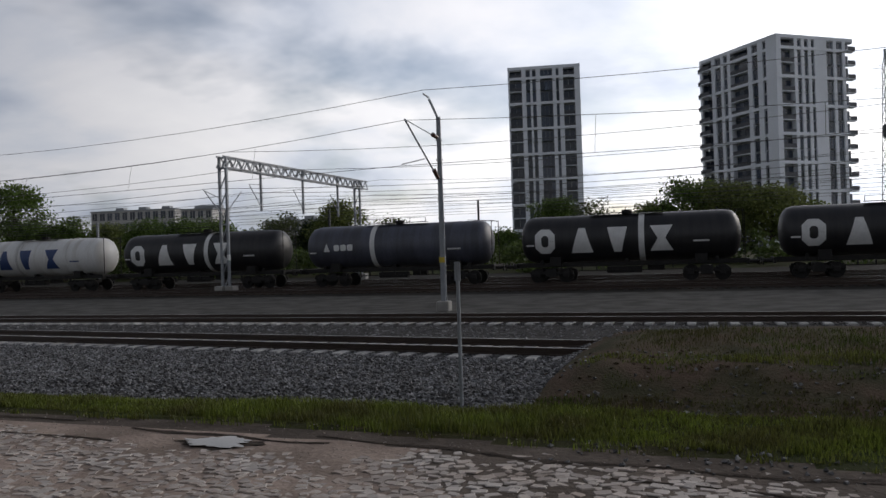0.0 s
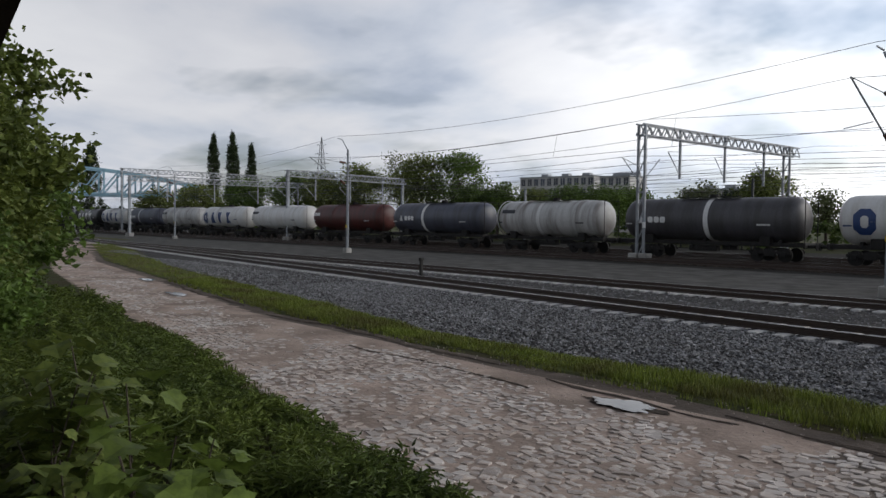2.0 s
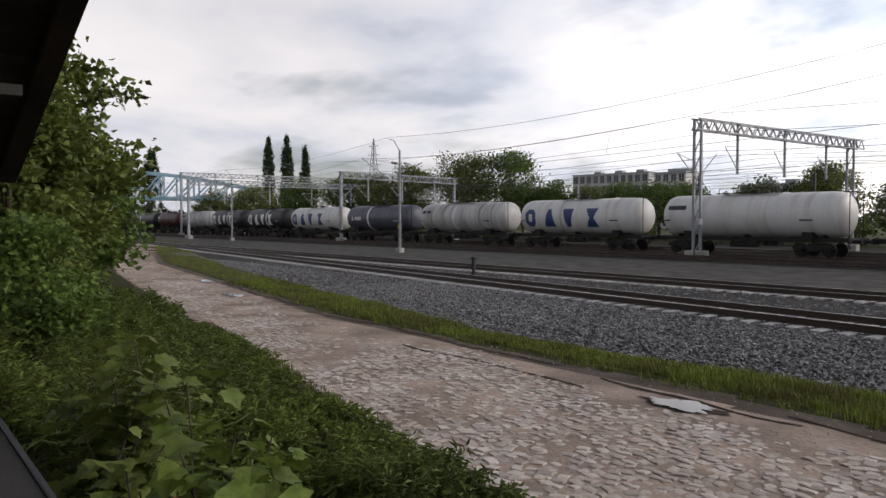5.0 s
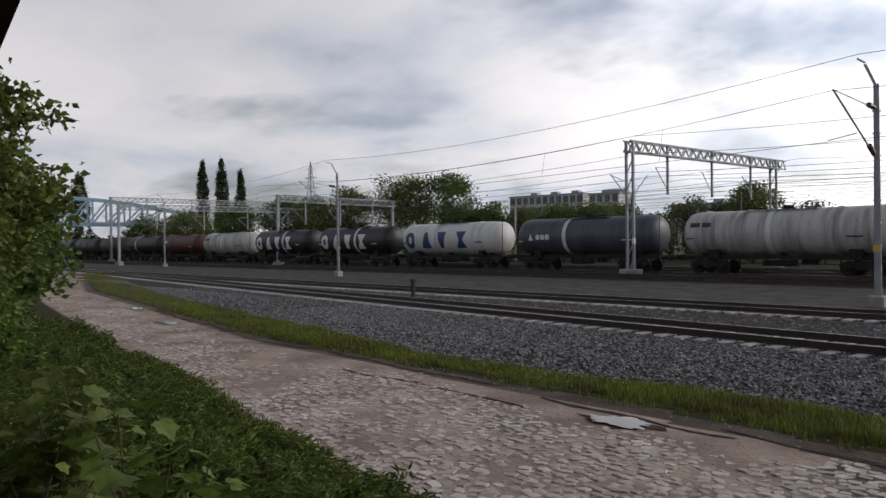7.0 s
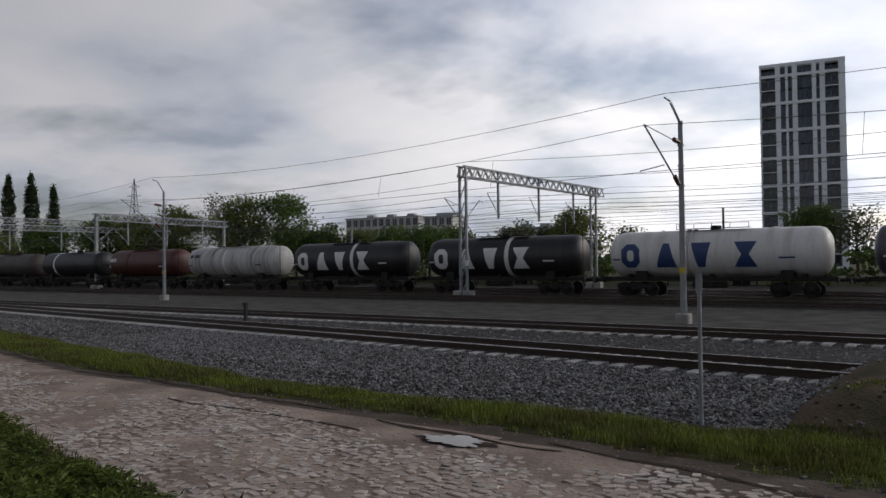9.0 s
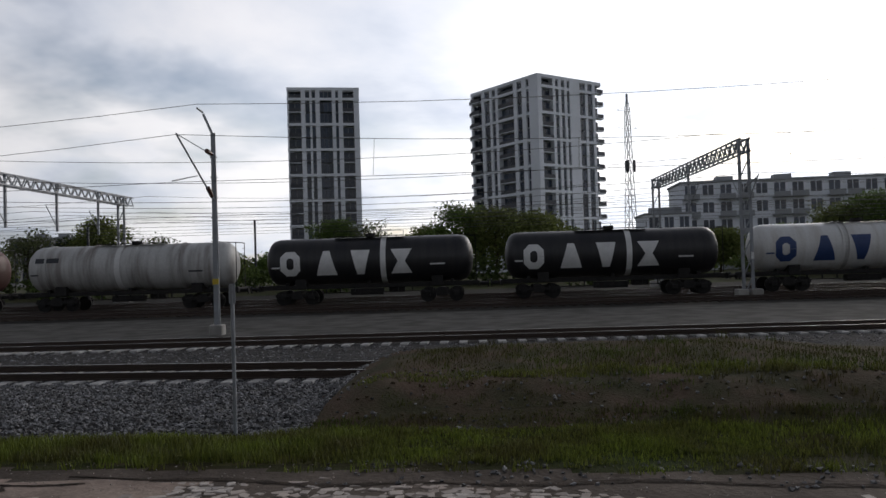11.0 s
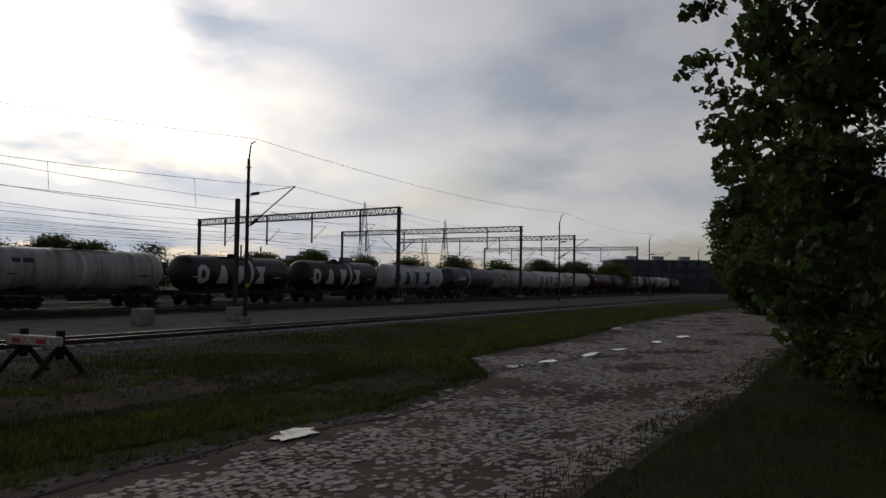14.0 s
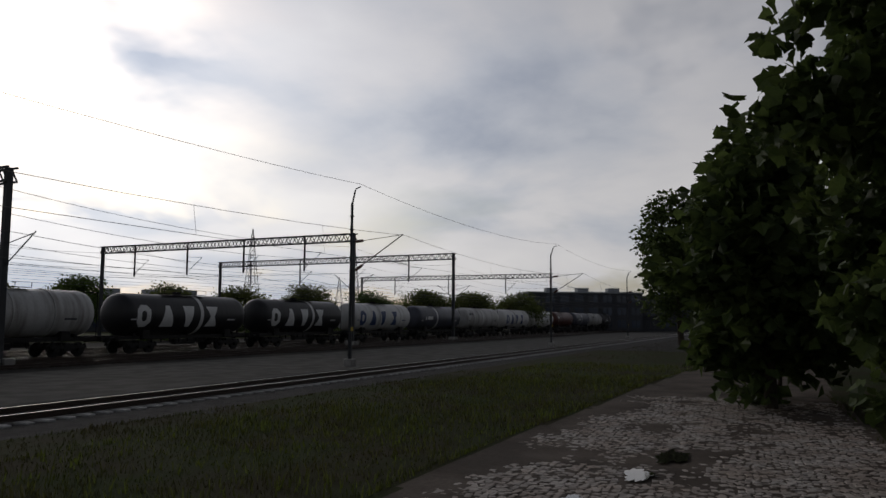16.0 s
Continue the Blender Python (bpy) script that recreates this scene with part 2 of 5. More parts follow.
M_GRASS = mat("grass_blade", (0.150, 0.190, 0.030), 0.6, vary=0.3, scale=0.8, fine=8, bump=0, second=(0.105, 0.105, 0.03), rand=0.5, trans=0.3)
M_GRASSD = mat("dull_grass_blade", (0.068, 0.090, 0.018), 0.65, vary=0.2, scale=0.6, fine=6, bump=0, second=(0.076, 0.066, 0.026), rand=0.45, trans=0.25)
M_BARK = mat("bark", (0.085, 0.07, 0.055), 0.9, vary=0.35, scale=4, fine=24, bump=0.8, bdist=0.02)
M_WHITE = mat("white_render", (0.80, 0.83, 0.88), 0.8, vary=0.06, scale=0.15, fine=1.5, bump=0.05, second=(0.74, 0.77, 0.81))
M_GREYW = mat("grey_render", (0.33, 0.345, 0.36), 0.8, vary=0.1, scale=0.15, fine=1.5, bump=0.05)
M_DGREY = mat("dark_facade_panel", (0.045, 0.048, 0.055), 0.7, vary=0.12, scale=0.2, fine=2, bump=0.05)
M_PANE = mat("window_glass", (0.040, 0.052, 0.076), 0.12, 0.0, vary=0.15, scale=0.2, fine=0.8, bump=0.0, rand=0.5)
M_RAILG = mat("balcony_glass", (0.045, 0.050, 0.062), 0.45, 0.0, vary=0.1, bump=0.0, rand=0.3)
M_PREFAB = mat("prefab_panel", (0.52, 0.51, 0.49), 0.85, vary=0.12, scale=0.1, fine=1, bump=0.05, second=(0.44, 0.43, 0.42))
M_ROOF = mat("tar_roof", (0.05, 0.048, 0.045), 0.9, vary=0.3, scale=1, fine=15, bump=0.3)
M_PLANK = mat("old_plank", (0.045, 0.035, 0.028), 0.85, vary=0.35, scale=2, fine=30, bump=0.5, rand=0.3)
M_BUFBEAM = mat("weathered_white_beam", (0.62, 0.58, 0.54), 0.7, vary=0.2, scale=5, fine=40, bump=0.3, second=(0.45, 0.30, 0.25))
M_YELLOW = mat("yellow_mark", (0.62, 0.45, 0.04), 0.6, vary=0.15, bump=0)
M_MUD = mat("wet_mud", (0.075, 0.059, 0.047), 0.88, vary=0.4, scale=3, fine=22, bump=0.8, second=(0.045, 0.036, 0.029), bdist=0.03)
M_WATER = bpy.data.materials.new("puddle_water")
M_WATER.use_nodes = True
_wb = M_WATER.node_tree.nodes["Principled BSDF"]
_wb.inputs["Base Color"].default_value, _wb.inputs["Roughness"].default_value = (0.03, 0.027, 0.022, 1), 0.03
_wb.inputs["IOR"].default_value = 1.5
_wt = M_WATER.node_tree.nodes.new("ShaderNodeTexNoise")
_wt.inputs["Scale"].default_value = 3.0
_wp = M_WATER.node_tree.nodes.new("ShaderNodeBump")
_wp.inputs["Strength"].default_value, _wp.inputs["Distance"].default_value = 0.03, 0.02
M_WATER.node_tree.links.new(_wt.outputs[0], _wp.inputs["Height"])
M_WATER.node_tree.links.new(_wp.outputs[0], _wb.inputs["Normal"])


# ---- mesh helpers ----
rng = np.random.default_rng(7)


def mesh_of(name, verts, faces, *mats, index=None, smooth=False):
    me = bpy.data.meshes.new(name)
    me.from_pydata([tuple(v) for v in verts], [], [tuple(f) for f in faces])
    for m in mats:
        me.materials.append(m)
    if index is not None:
        me.polygons.foreach_set("material_index", np.asarray(index, dtype=np.int32))
    if smooth:
        me.polygons.foreach_set("use_smooth", np.ones(len(me.polygons), dtype=bool))
    me.update()
    return me


def empty(name, m, label, category, group="", kind=""):
    ob = new(name)
    ob.empty_display_size = 0.2
    ob.matrix_basis = m
    return tagged(ob, label, category, group, kind)


def part(name, bm, material, parent=None, label="", smooth=False, m=None):
    me = bpy.data.meshes.new(name)
    if smooth:
        for f in bm.faces:
            f.smooth = True
    bm.to_mesh(me)
    bm.free()
    me.materials.append(material)
    ob = new(name, me)
    if parent is not None:
        ob.parent = parent
    if m is not None:
        ob.matrix_basis = m
    if label:
        ob["label"] = label
    return ob


def share(name, me, parent, m, label=""):
    ob = new(name, me)
    ob.parent = parent
    ob.matrix_basis = m
    if label:
        ob["label"] = label
    return ob


def box(bm, x0, x1, y0, y1, z0, z1, bevel=0.0, m=None):
    r = bmesh.ops.create_cube(bm, size=1.0)
    t = Matrix.Translation(((x0 + x1) / 2, (y0 + y1) / 2, (z0 + z1) / 2)) @ Matrix.Diagonal((x1 - x0, y1 - y0, z1 - z0, 1))
    bmesh.ops.transform(bm, matrix=(m @ t) if m is not None else t, verts=r["verts"])
    if bevel:
        es = list({e for v in r["verts"] for e in v.link_edges})
        bmesh.ops.bevel(bm, geom=es, offset=bevel, segments=1, affect="EDGES")
    return bm


def boxes(*bs, bevel=0.0):
    bm = bmesh.new()
    for b in bs:
        box(bm, *b, bevel=bevel)
    return bm


def bar(bm, a, b, w, h=None, seg=4):
    """A beam from a to b: square (seg 4) or round."""
    a, b = Vector(a), Vector(b)
    d = b - a
    r = bmesh.ops.create_cone(bm, cap_ends=True, segments=seg, radius1=w / (2 ** 0.5 if seg != 4 else 2 ** 0.5), radius2=(h if h is not None else w) / 2 ** 0.5, depth=d.length)
    q = d.to_track_quat("Z", "Y").to_matrix().to_4x4()
    turn = pose(0, 0, 0, 0, 0, 45) if seg == 4 else Matrix()
    bmesh.ops.transform(bm, matrix=Matrix.Translation((a + b) / 2) @ q @ turn, verts=r["verts"])
    return bm


def bars(list_of, w, seg=4):
    bm = bmesh.new()
    for a, b in list_of:
        bar(bm, a, b, w, seg=seg)
    return bm


def cyl(bm, centre, axis, r, depth, seg=16, r2=None):
    c = bmesh.ops.create_cone(bm, cap_ends=True, segments=seg, radius1=r, radius2=r if r2 is None else r2, depth=depth)
    q = Vector(axis).to_track_quat("Z", "Y").to_matrix().to_4x4()
    bmesh.ops.transform(bm, matrix=Matrix.Translation(centre) @ q, verts=c["verts"])
    return bm


def lerp_table(x, xs, ys):
    return np.interp(x, xs, ys)


def sm(a, b, x):
    t = np.clip((x - a) / (b - a), 0, 1)
    return t * t * (3 - 2 * t)


def road_n(x):
    return lerp_table(x, [-120, -46, -18, -6, 6, 13, 18, 22, 34, 46, 60, 80, 130], [34, 14.2, 9.9, 9.6, 8.5, 8.0, 8.6, 11.2, 11.3, 12.4, 12.6, 12.0, 9])


def road_s(x):
    return lerp_table(x, [-120, -38, -11, -5, 5, 18, 40, 53, 75, 130], [28, 9.6, 5.3, 4.3, 3.1, 2.4, 2.4, 4.6, 5.6, 4])


def strip(x):
    """Where the verge ends and the ballast begins."""
    return lerp_table(x, [-120, -42, -14, -5, 3, 20, 60, 130], [36, 16.2, 11.4, 11.5, 11.2, 15, 15.5, 12])


Y1, Y2, YT = 18.25, 25.4, 48.76        # tracks: dead end, running line, the train's


def wav(x, y):
    return 0.5 * np.sin(0.31 * x + 0.17 * y) + 0.3 * np.sin(0.83 * x - 0.61 * y + 1) + 0.2 * np.sin(1.9 * x + 1.3 * y + 2)


def ground_z(x, y):
    x, y = np.asarray(x, float), np.asarray(y, float)
    near = 1 - sm(60, 90, np.abs(x))
    z = -0.03 + 0.025 * wav(x, y) * near
    on_road = sm(0, 0.5, y - road_s(x)) * (1 - sm(-0.5, 0.2, y - road_n(x)))
    z = z * (1 - on_road) + on_road * (-0.045 + 0.015 * wav(2 * x, 2 * y))
    b = sm(0.0, 2.6, y - strip(x))
    z = z * (1 - b) + b * (-0.09)
    dip = sm(-0.8, 0.0, y - strip(x)) * (1 - sm(0.0, 1.6, y - strip(x)))
    z = z - 0.10 * dip * (1 - sm(-4, -2, x))
    mound = sm(-3.3, -1.6, x) * (1 - 0.75 * sm(5, 11, x)) * (1 - sm(12, 20, x)) * sm(11.2, 13.6, y + 0.25 * wav(0.9 * x, 0.3 * y)) * (1 - sm(18.6, 22.0, y))
    z = z + mound * (0.50 + 0.08 * wav(1.3 * x, 1.7 * y))
    ramp = sm(19, 23, x) * sm(0, 3, y - strip(x)) * (1 - sm(21.5, 23, y))
    z = z + 0.12 * ramp
    return z


# ---- ground: one sheet out to the horizon ----
def axis_lines(lo, hi, step, far):
    near = np.arange(lo, hi + 1e-6, step)
    k = np.geomspace(1, far, 18)
    return np.concatenate([(lo - step * 2 - k)[::-1], near, hi + step * 2 + k])


gx, gy = axis_lines(-52, 70, 0.26, 2600), axis_lines(-6, 34, 0.16, 2600)
GX, GY = np.meshgrid(gx, gy)
GZ = ground_z(GX, GY)
nx, ny = len(gx), len(gy)
gv = np.stack([GX, GY, GZ], -1).reshape(-1, 3)
ii, jj = np.meshgrid(np.arange(nx - 1), np.arange(ny - 1))
f0 = (jj * nx + ii).ravel()
gf = np.stack([f0, f0 + 1, f0 + nx + 1, f0 + nx], 1)
fc = gv[gf].mean(1)
fx, fy = fc[:, 0], fc[:, 1]
g_idx = np.full(len(fc), 6)
g_idx[(fy > -9) & (fy < 90) & (np.abs(fx) < 320)] = 2
# darker earth right of about x = -2.5 and along the far edge
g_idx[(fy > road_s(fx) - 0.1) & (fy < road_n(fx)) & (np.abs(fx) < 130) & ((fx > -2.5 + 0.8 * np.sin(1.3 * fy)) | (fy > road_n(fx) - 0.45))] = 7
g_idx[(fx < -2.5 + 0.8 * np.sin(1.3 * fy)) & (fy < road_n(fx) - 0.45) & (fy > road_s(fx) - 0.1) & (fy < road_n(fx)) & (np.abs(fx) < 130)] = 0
yard = (np.abs(fx) < 330)
g_idx[yard & (fy > strip(fx)) & (fy < 28.5)] = 3
g_idx[yard & (fy >= 28.5) & (fy < 41.5)] = 4
g_idx[yard & (fy >= 41.5) & (fy < 84)] = 5
g_idx[(fx < -1) & (fx > -130) & (fy >= road_n(fx) + 0.25) & (fy < strip(fx) + 0.1)] = 8
fw = wav(1.6 * fx, 1.6 * fy)
g_idx[(fx > -2.8 + 0.5 * fw) & (fx < 18.5 + 2.5 * fw) & (fy > 11.3 + 0.2 * fw) & (fy < 20.3 + 0.8 * fw)] = 1
g_idx[(fx >= 15.5 + 2.5 * fw) & (fx < 120) & (fy > road_n(fx) + 0.15 * fw) & (fy < 21.7 + 0.6 * fw)] = 2
ground = new("ground", mesh_of("ground", gv, gf, M_DIRT, M_SOIL, M_TURF, M_BALLAST, M_GRIT, M_YARD, M_FIELD, M_DIRTD, M_VERGE, index=g_idx, smooth=True))
tagged(ground, "bare earth, turf and dark railway ballast ground sheet", "ground", kind="structure")


# ---- tracks ----
def rail_mesh(x0, x1):
    """One rail along x: foot, web and head."""
    prof = [(-0.07, 0), (0.07, 0), (0.07, 0.02), (0.012, 0.035), (0.012, 0.12), (0.036, 0.13), (0.036, 0.165), (-0.036, 0.165), (-0.036, 0.13), (-0.012, 0.12), (-0.012, 0.035), (-0.07, 0.02)]
    n = len(prof)
    v = [(x0, y, z) for y, z in prof] + [(x1, y, z) for y, z in prof]
    f = [(i, (i + 1) % n, n + (i + 1) % n, n + i) for i in range(n)] + [tuple(range(n))[::-1], tuple(range(n, 2 * n))]
    idx = [1 if i == 6 else 0 for i in range(n)] + [0, 0]
    return mesh_of("rail", v, f, M_RAIL, M_RAILTOP, index=idx)


def sleeper_mesh(material, w=0.26, h=0.16):
    bm = boxes((-w / 2, w / 2, -1.3, 1.3, -h, 0.0), bevel=0.025)
    me = bpy.data.meshes.new("sleeper")
    bm.to_mesh(me)
    bm.free()
    me.materials.append(material)
    return me


ME_SLC, ME_SLW = sleeper_mesh(M_SLEEPER), sleeper_mesh(M_WOODSL)


def track(y, x0, x1, own, conc, label, zb=-0.09, turn=0.0, px=0.0):
    t = empty("railway_track", pose(px, y, zb, 0, 0, turn), label, "railway track", "railway tracks", "structure")
    me = rail_mesh(x0, x1)
    for s in (-0.7535, 0.7535):
        share("rail", me, t, pose(0, s, 0.062))
    src = ME_SLC if conc else ME_SLW
    xs = np.arange(x0 + 0.4, x1, 0.62)
    rest_v, rest_f = [], []
    sv = [v.co.copy() for v in src.vertices]
    sf = [tuple(p.vertices) for p in src.polygons]
    for x in xs:
        if own and own[0] < x < own[1]:
            share("sleeper", src, t, pose(x, 0, 0.06, 0, 0, random.uniform(-0.6, 0.6)))
        else:
            k = len(rest_v)
            rest_v += [(v.x + x, v.y, v.z + 0.06) for v in sv]
            rest_f += [tuple(i + k for i in f) for f in sf]
    if rest_v:
        ob = new("sleepers", mesh_of("sleepers", rest_v, rest_f, src.materials[0]))
        ob.parent = t
        ob["kind"] = "stuff"
    return t


track(Y1, -80, 7.0, (-45, 7), True, "dead-end track with concrete sleepers in grey ballast", turn=-5.3, px=-8.3)
track(Y2, -260, 300, (-40, 60), True, "rusty running line with concrete sleepers")
track(44.2, -300, 320, None, False, "dark yard track with tarred sleepers")
track(YT, -330, 360, None, False, "dark yard track under the tank train")
track(53.4, -300, 320, None, False, "dark yard track behind the tank train")
track(58.0, -300, 320, None, False, "dark yard track behind the tank train")


# ---- the tank train ----
TANK_R, TANK_Z = 1.46, 2.72


def tank_shell(length):
    """A tank with dished ends along x, as a lathe."""
    h = length / 2
    prof = [(-h, 0.0), (-h + 0.03, 0.45), (-h + 0.12, 0.85), (-h + 0.27, 1.16), (-h + 0.48, 1.36), (-h + 0.75, 1.44), (-h + 1.0, TANK_R)]
    prof += [(-x, r) for x, r in prof[::-1]]
    seg = 40
    v, f = [], []
    for x, r in prof:
        for k in range(seg):
            a = 2 * math.pi * k / seg
            v.append((x, r * math.cos(a), TANK_Z + r * math.sin(a)))
    for i in range(len(prof) - 1):
        for k in range(seg):
            f.append((i * seg + k, i * seg + (k + 1) % seg, (i + 1) * seg + (k + 1) % seg, (i + 1) * seg + k))
    return v, f


def ring(x, w, r, lo=0, hi=360, seg=40):
    """A hoop lying round the tank at x, from one angle to another."""
    v, f = [], []
    n = seg
    for k in range(n + 1):
        a = radians(lo + (hi - lo) * k / n)
        for dx, rr in ((-w / 2, r - 0.03), (-w / 2, r), (w / 2, r), (w / 2, r - 0.03)):
            v.append((x + dx, rr * math.cos(a), TANK_Z + rr * math.sin(a)))
    for k in range(n):
        for j in range(3):
            f.append((k * 4 + j, k * 4 + j + 1, k * 4 + j + 5, k * 4 + j + 4))
    return v, f


def wrapped(outline, x, z, r):
    """A flat outline laid on the tank's near flank: x along, z as height on the shell's face."""
    bm = bmesh.new()
    rows = 8
    zs = [p[1] for p in outline]
    z0, z1 = min(zs), max(zs)
    pts = [bm.verts.new((p[0], 0, p[1])) for p in outline]
    bm.faces.new(pts)
    for k in range(1, rows):
        zc = z0 + (z1 - z0) * k / rows
        bmesh.ops.bisect_plane(bm, geom=bm.verts[:] + bm.edges[:] + bm.faces[:], plane_co=(0, 0, zc), plane_no=(0, 0, 1))
    for v in bm.verts:
        a = math.asin(max(-0.98, min(0.98, (z + v.co.z) / TANK_R)))
        v.co = Vector((x + v.co.x, -r * math.cos(a), TANK_Z + r * math.sin(a)))
    return bm


def octagon(w, h, c=0.3):
    return [(-w / 2 + c, -h / 2), (w / 2 - c, -h / 2), (w / 2, -h / 2 + c), (w / 2, h / 2 - c), (w / 2 - c, h / 2), (-w / 2 + c, h / 2), (-w / 2, h / 2 - c), (-w / 2, -h / 2 + c)]


# plain emblem shapes: a hoop, a wedge, a flared post and an hourglass
def hoop(w, h, c, t):
    """An eight-sided hoop as one outline, cut open along a hair's width at its side."""
    a = octagon(w, h, c)
    b = octagon(w - 2 * t, h - 2 * t, 0.12)
    e = 0.004
    return [(w / 2, e)] + a[3:] + a[:3] + [(w / 2, -e), (w / 2 - t, -e)] + b[2::-1] + b[:2:-1] + [(w / 2 - t, e)]


RING_SHAPE = hoop(1.24, 1.50, 0.34, 0.40)
WEDGE_SHAPE = [(-0.66, -0.75), (0.66, -0.75), (0.20, 0.75), (-0.20, 0.75)]
POST_SHAPE = [(-0.22, -0.75), (0.22, -0.75), (0.60, 0.75), (-0.60, 0.75)]
GLASS_SHAPE = [(-0.66, -0.75), (0.66, -0.75), (0.22, 0.0), (0.66, 0.75), (-0.66, 0.75), (-0.22, 0.0)]


def wheel_mesh():
    bm = bmesh.new()
    cyl(bm, (0, 0, 0), (0, 1, 0), 0.46, 0.13, 24)
    cyl(bm, (0, -0.085, 0), (0, 1, 0), 0.40, 0.04, 24)
    cyl(bm, (0, -0.14, 0), (0, 1, 0), 0.14, 0.12, 12)
    me = bpy.data.meshes.new("wheel")
    bm.to_mesh(me)
    bm.free()
    me.materials.append(M_UNDER)
    return me


ME_WHEEL = wheel_mesh()
ME_SHARED = {}


def once(key, make, material):
    if key not in ME_SHARED:
        bm = make()
        me = bpy.data.meshes.new(key)
        bm.to_mesh(me)
        bm.free()
        me.materials.append(material)
        ME_SHARED[key] = me
    return ME_SHARED[key]


def bogie_frame():
    bm = bmesh.new()
    for s in (-1.02, 1.02):
        box(bm, -1.35, 1.35, s - 0.06, s + 0.06, 0.52, 0.72, 0.02)
        box(bm, -0.35, 0.35, s - 0.08, s + 0.08, 0.38, 0.86, 0.02)
        for x in (-0.9, 0.9):
            box(bm, x - 0.18, x + 0.18, s - 0.1, s + 0.1, 0.36, 0.66, 0.03)
            for dx in (-0.3, 0.3):
                cyl(bm, (x + dx, s, 0.70), (0, 0, 1), 0.08, 0.24, 8)
    box(bm, -0.2, 0.2, -1.0, 1.0, 0.6, 0.9, 0.02)
    return bm


def under_frame(length):
    bm = bmesh.new()
    h = length / 2
    for y in (-0.85, 0.85):
        box(bm, -h, h, y - 0.06, y + 0.06, 0.98, 1.24, 0.015)
    for x in (-h, h - 0.12):
        box(bm, x, x + 0.12, -1.3, 1.3, 0.92, 1.26, 0.015)
    for x in (-h * 0.62, h * 0.62):
        box(bm, x - 0.35, x + 0.35, -1.15, 1.15, 1.02, 1.62, 0.02)
    for x in (-h * 0.62 - 0.9, h * 0.62 + 0.9, 0):
        box(bm, x - 0.1, x + 0.1, -0.95, 0.95, 1.1, 1.42, 0.02)
    box(bm, -1.2, 0.9, -0.9, -0.4, 0.55, 0.95, 0.04)
    cyl(bm, (1.7, -0.5, 0.85), (1, 0, 0), 0.2, 1.0, 12)
    for k in range(-4, 5):
        box(bm, k * 0.9 - 0.03, k * 0.9 + 0.03, -1.02, -0.9, 0.72, 1.0)
    bar(bm, (-h * 0.55, -0.98, 0.72), (h * 0.55, -0.98, 0.72), 0.05)
    return bm


def walkway(length):
    bm = bmesh.new()
    h = length / 2 - 1.2
    z = TANK_Z + TANK_R + 0.05
    box(bm, -2.2, 2.2, -0.65, -0.1, z, z + 0.03)
    for x in np.arange(-2.2, 2.21, 1.1):
        bar(bm, (x, -0.65, z), (x, -0.65, z + 0.32), 0.03)
    bar(bm, (-2.2, -0.65, z + 0.32), (2.2, -0.65, z + 0.32), 0.03)
    for x in (-h * 0.5, h * 0.5):
        bar(bm, (x, -0.2, z - 0.06), (x, 0.2, z - 0.06), 0.08)
    return bm


def end_rail(length):
    bm = bmesh.new()
    h = length / 2 + 0.15
    for s in (-0.9, 0.9):
        bar(bm, (h, s, 1.2), (h, s, 4.1), 0.04)
    for z in np.arange(1.5, 4.11, 0.32):
        bar(bm, (h, 0.5, z), (h, 0.9, z), 0.025)
    bar(bm, (h, -0.9, 4.1), (h, 0.9, 4.1), 0.04)
    bar(bm, (h, -0.9, 4.1), (h - 1.6, -0.9, 4.2), 0.03)
    bar(bm, (h, 0.9, 4.1), (h - 1.6, 0.9, 4.2), 0.03)
    return bm


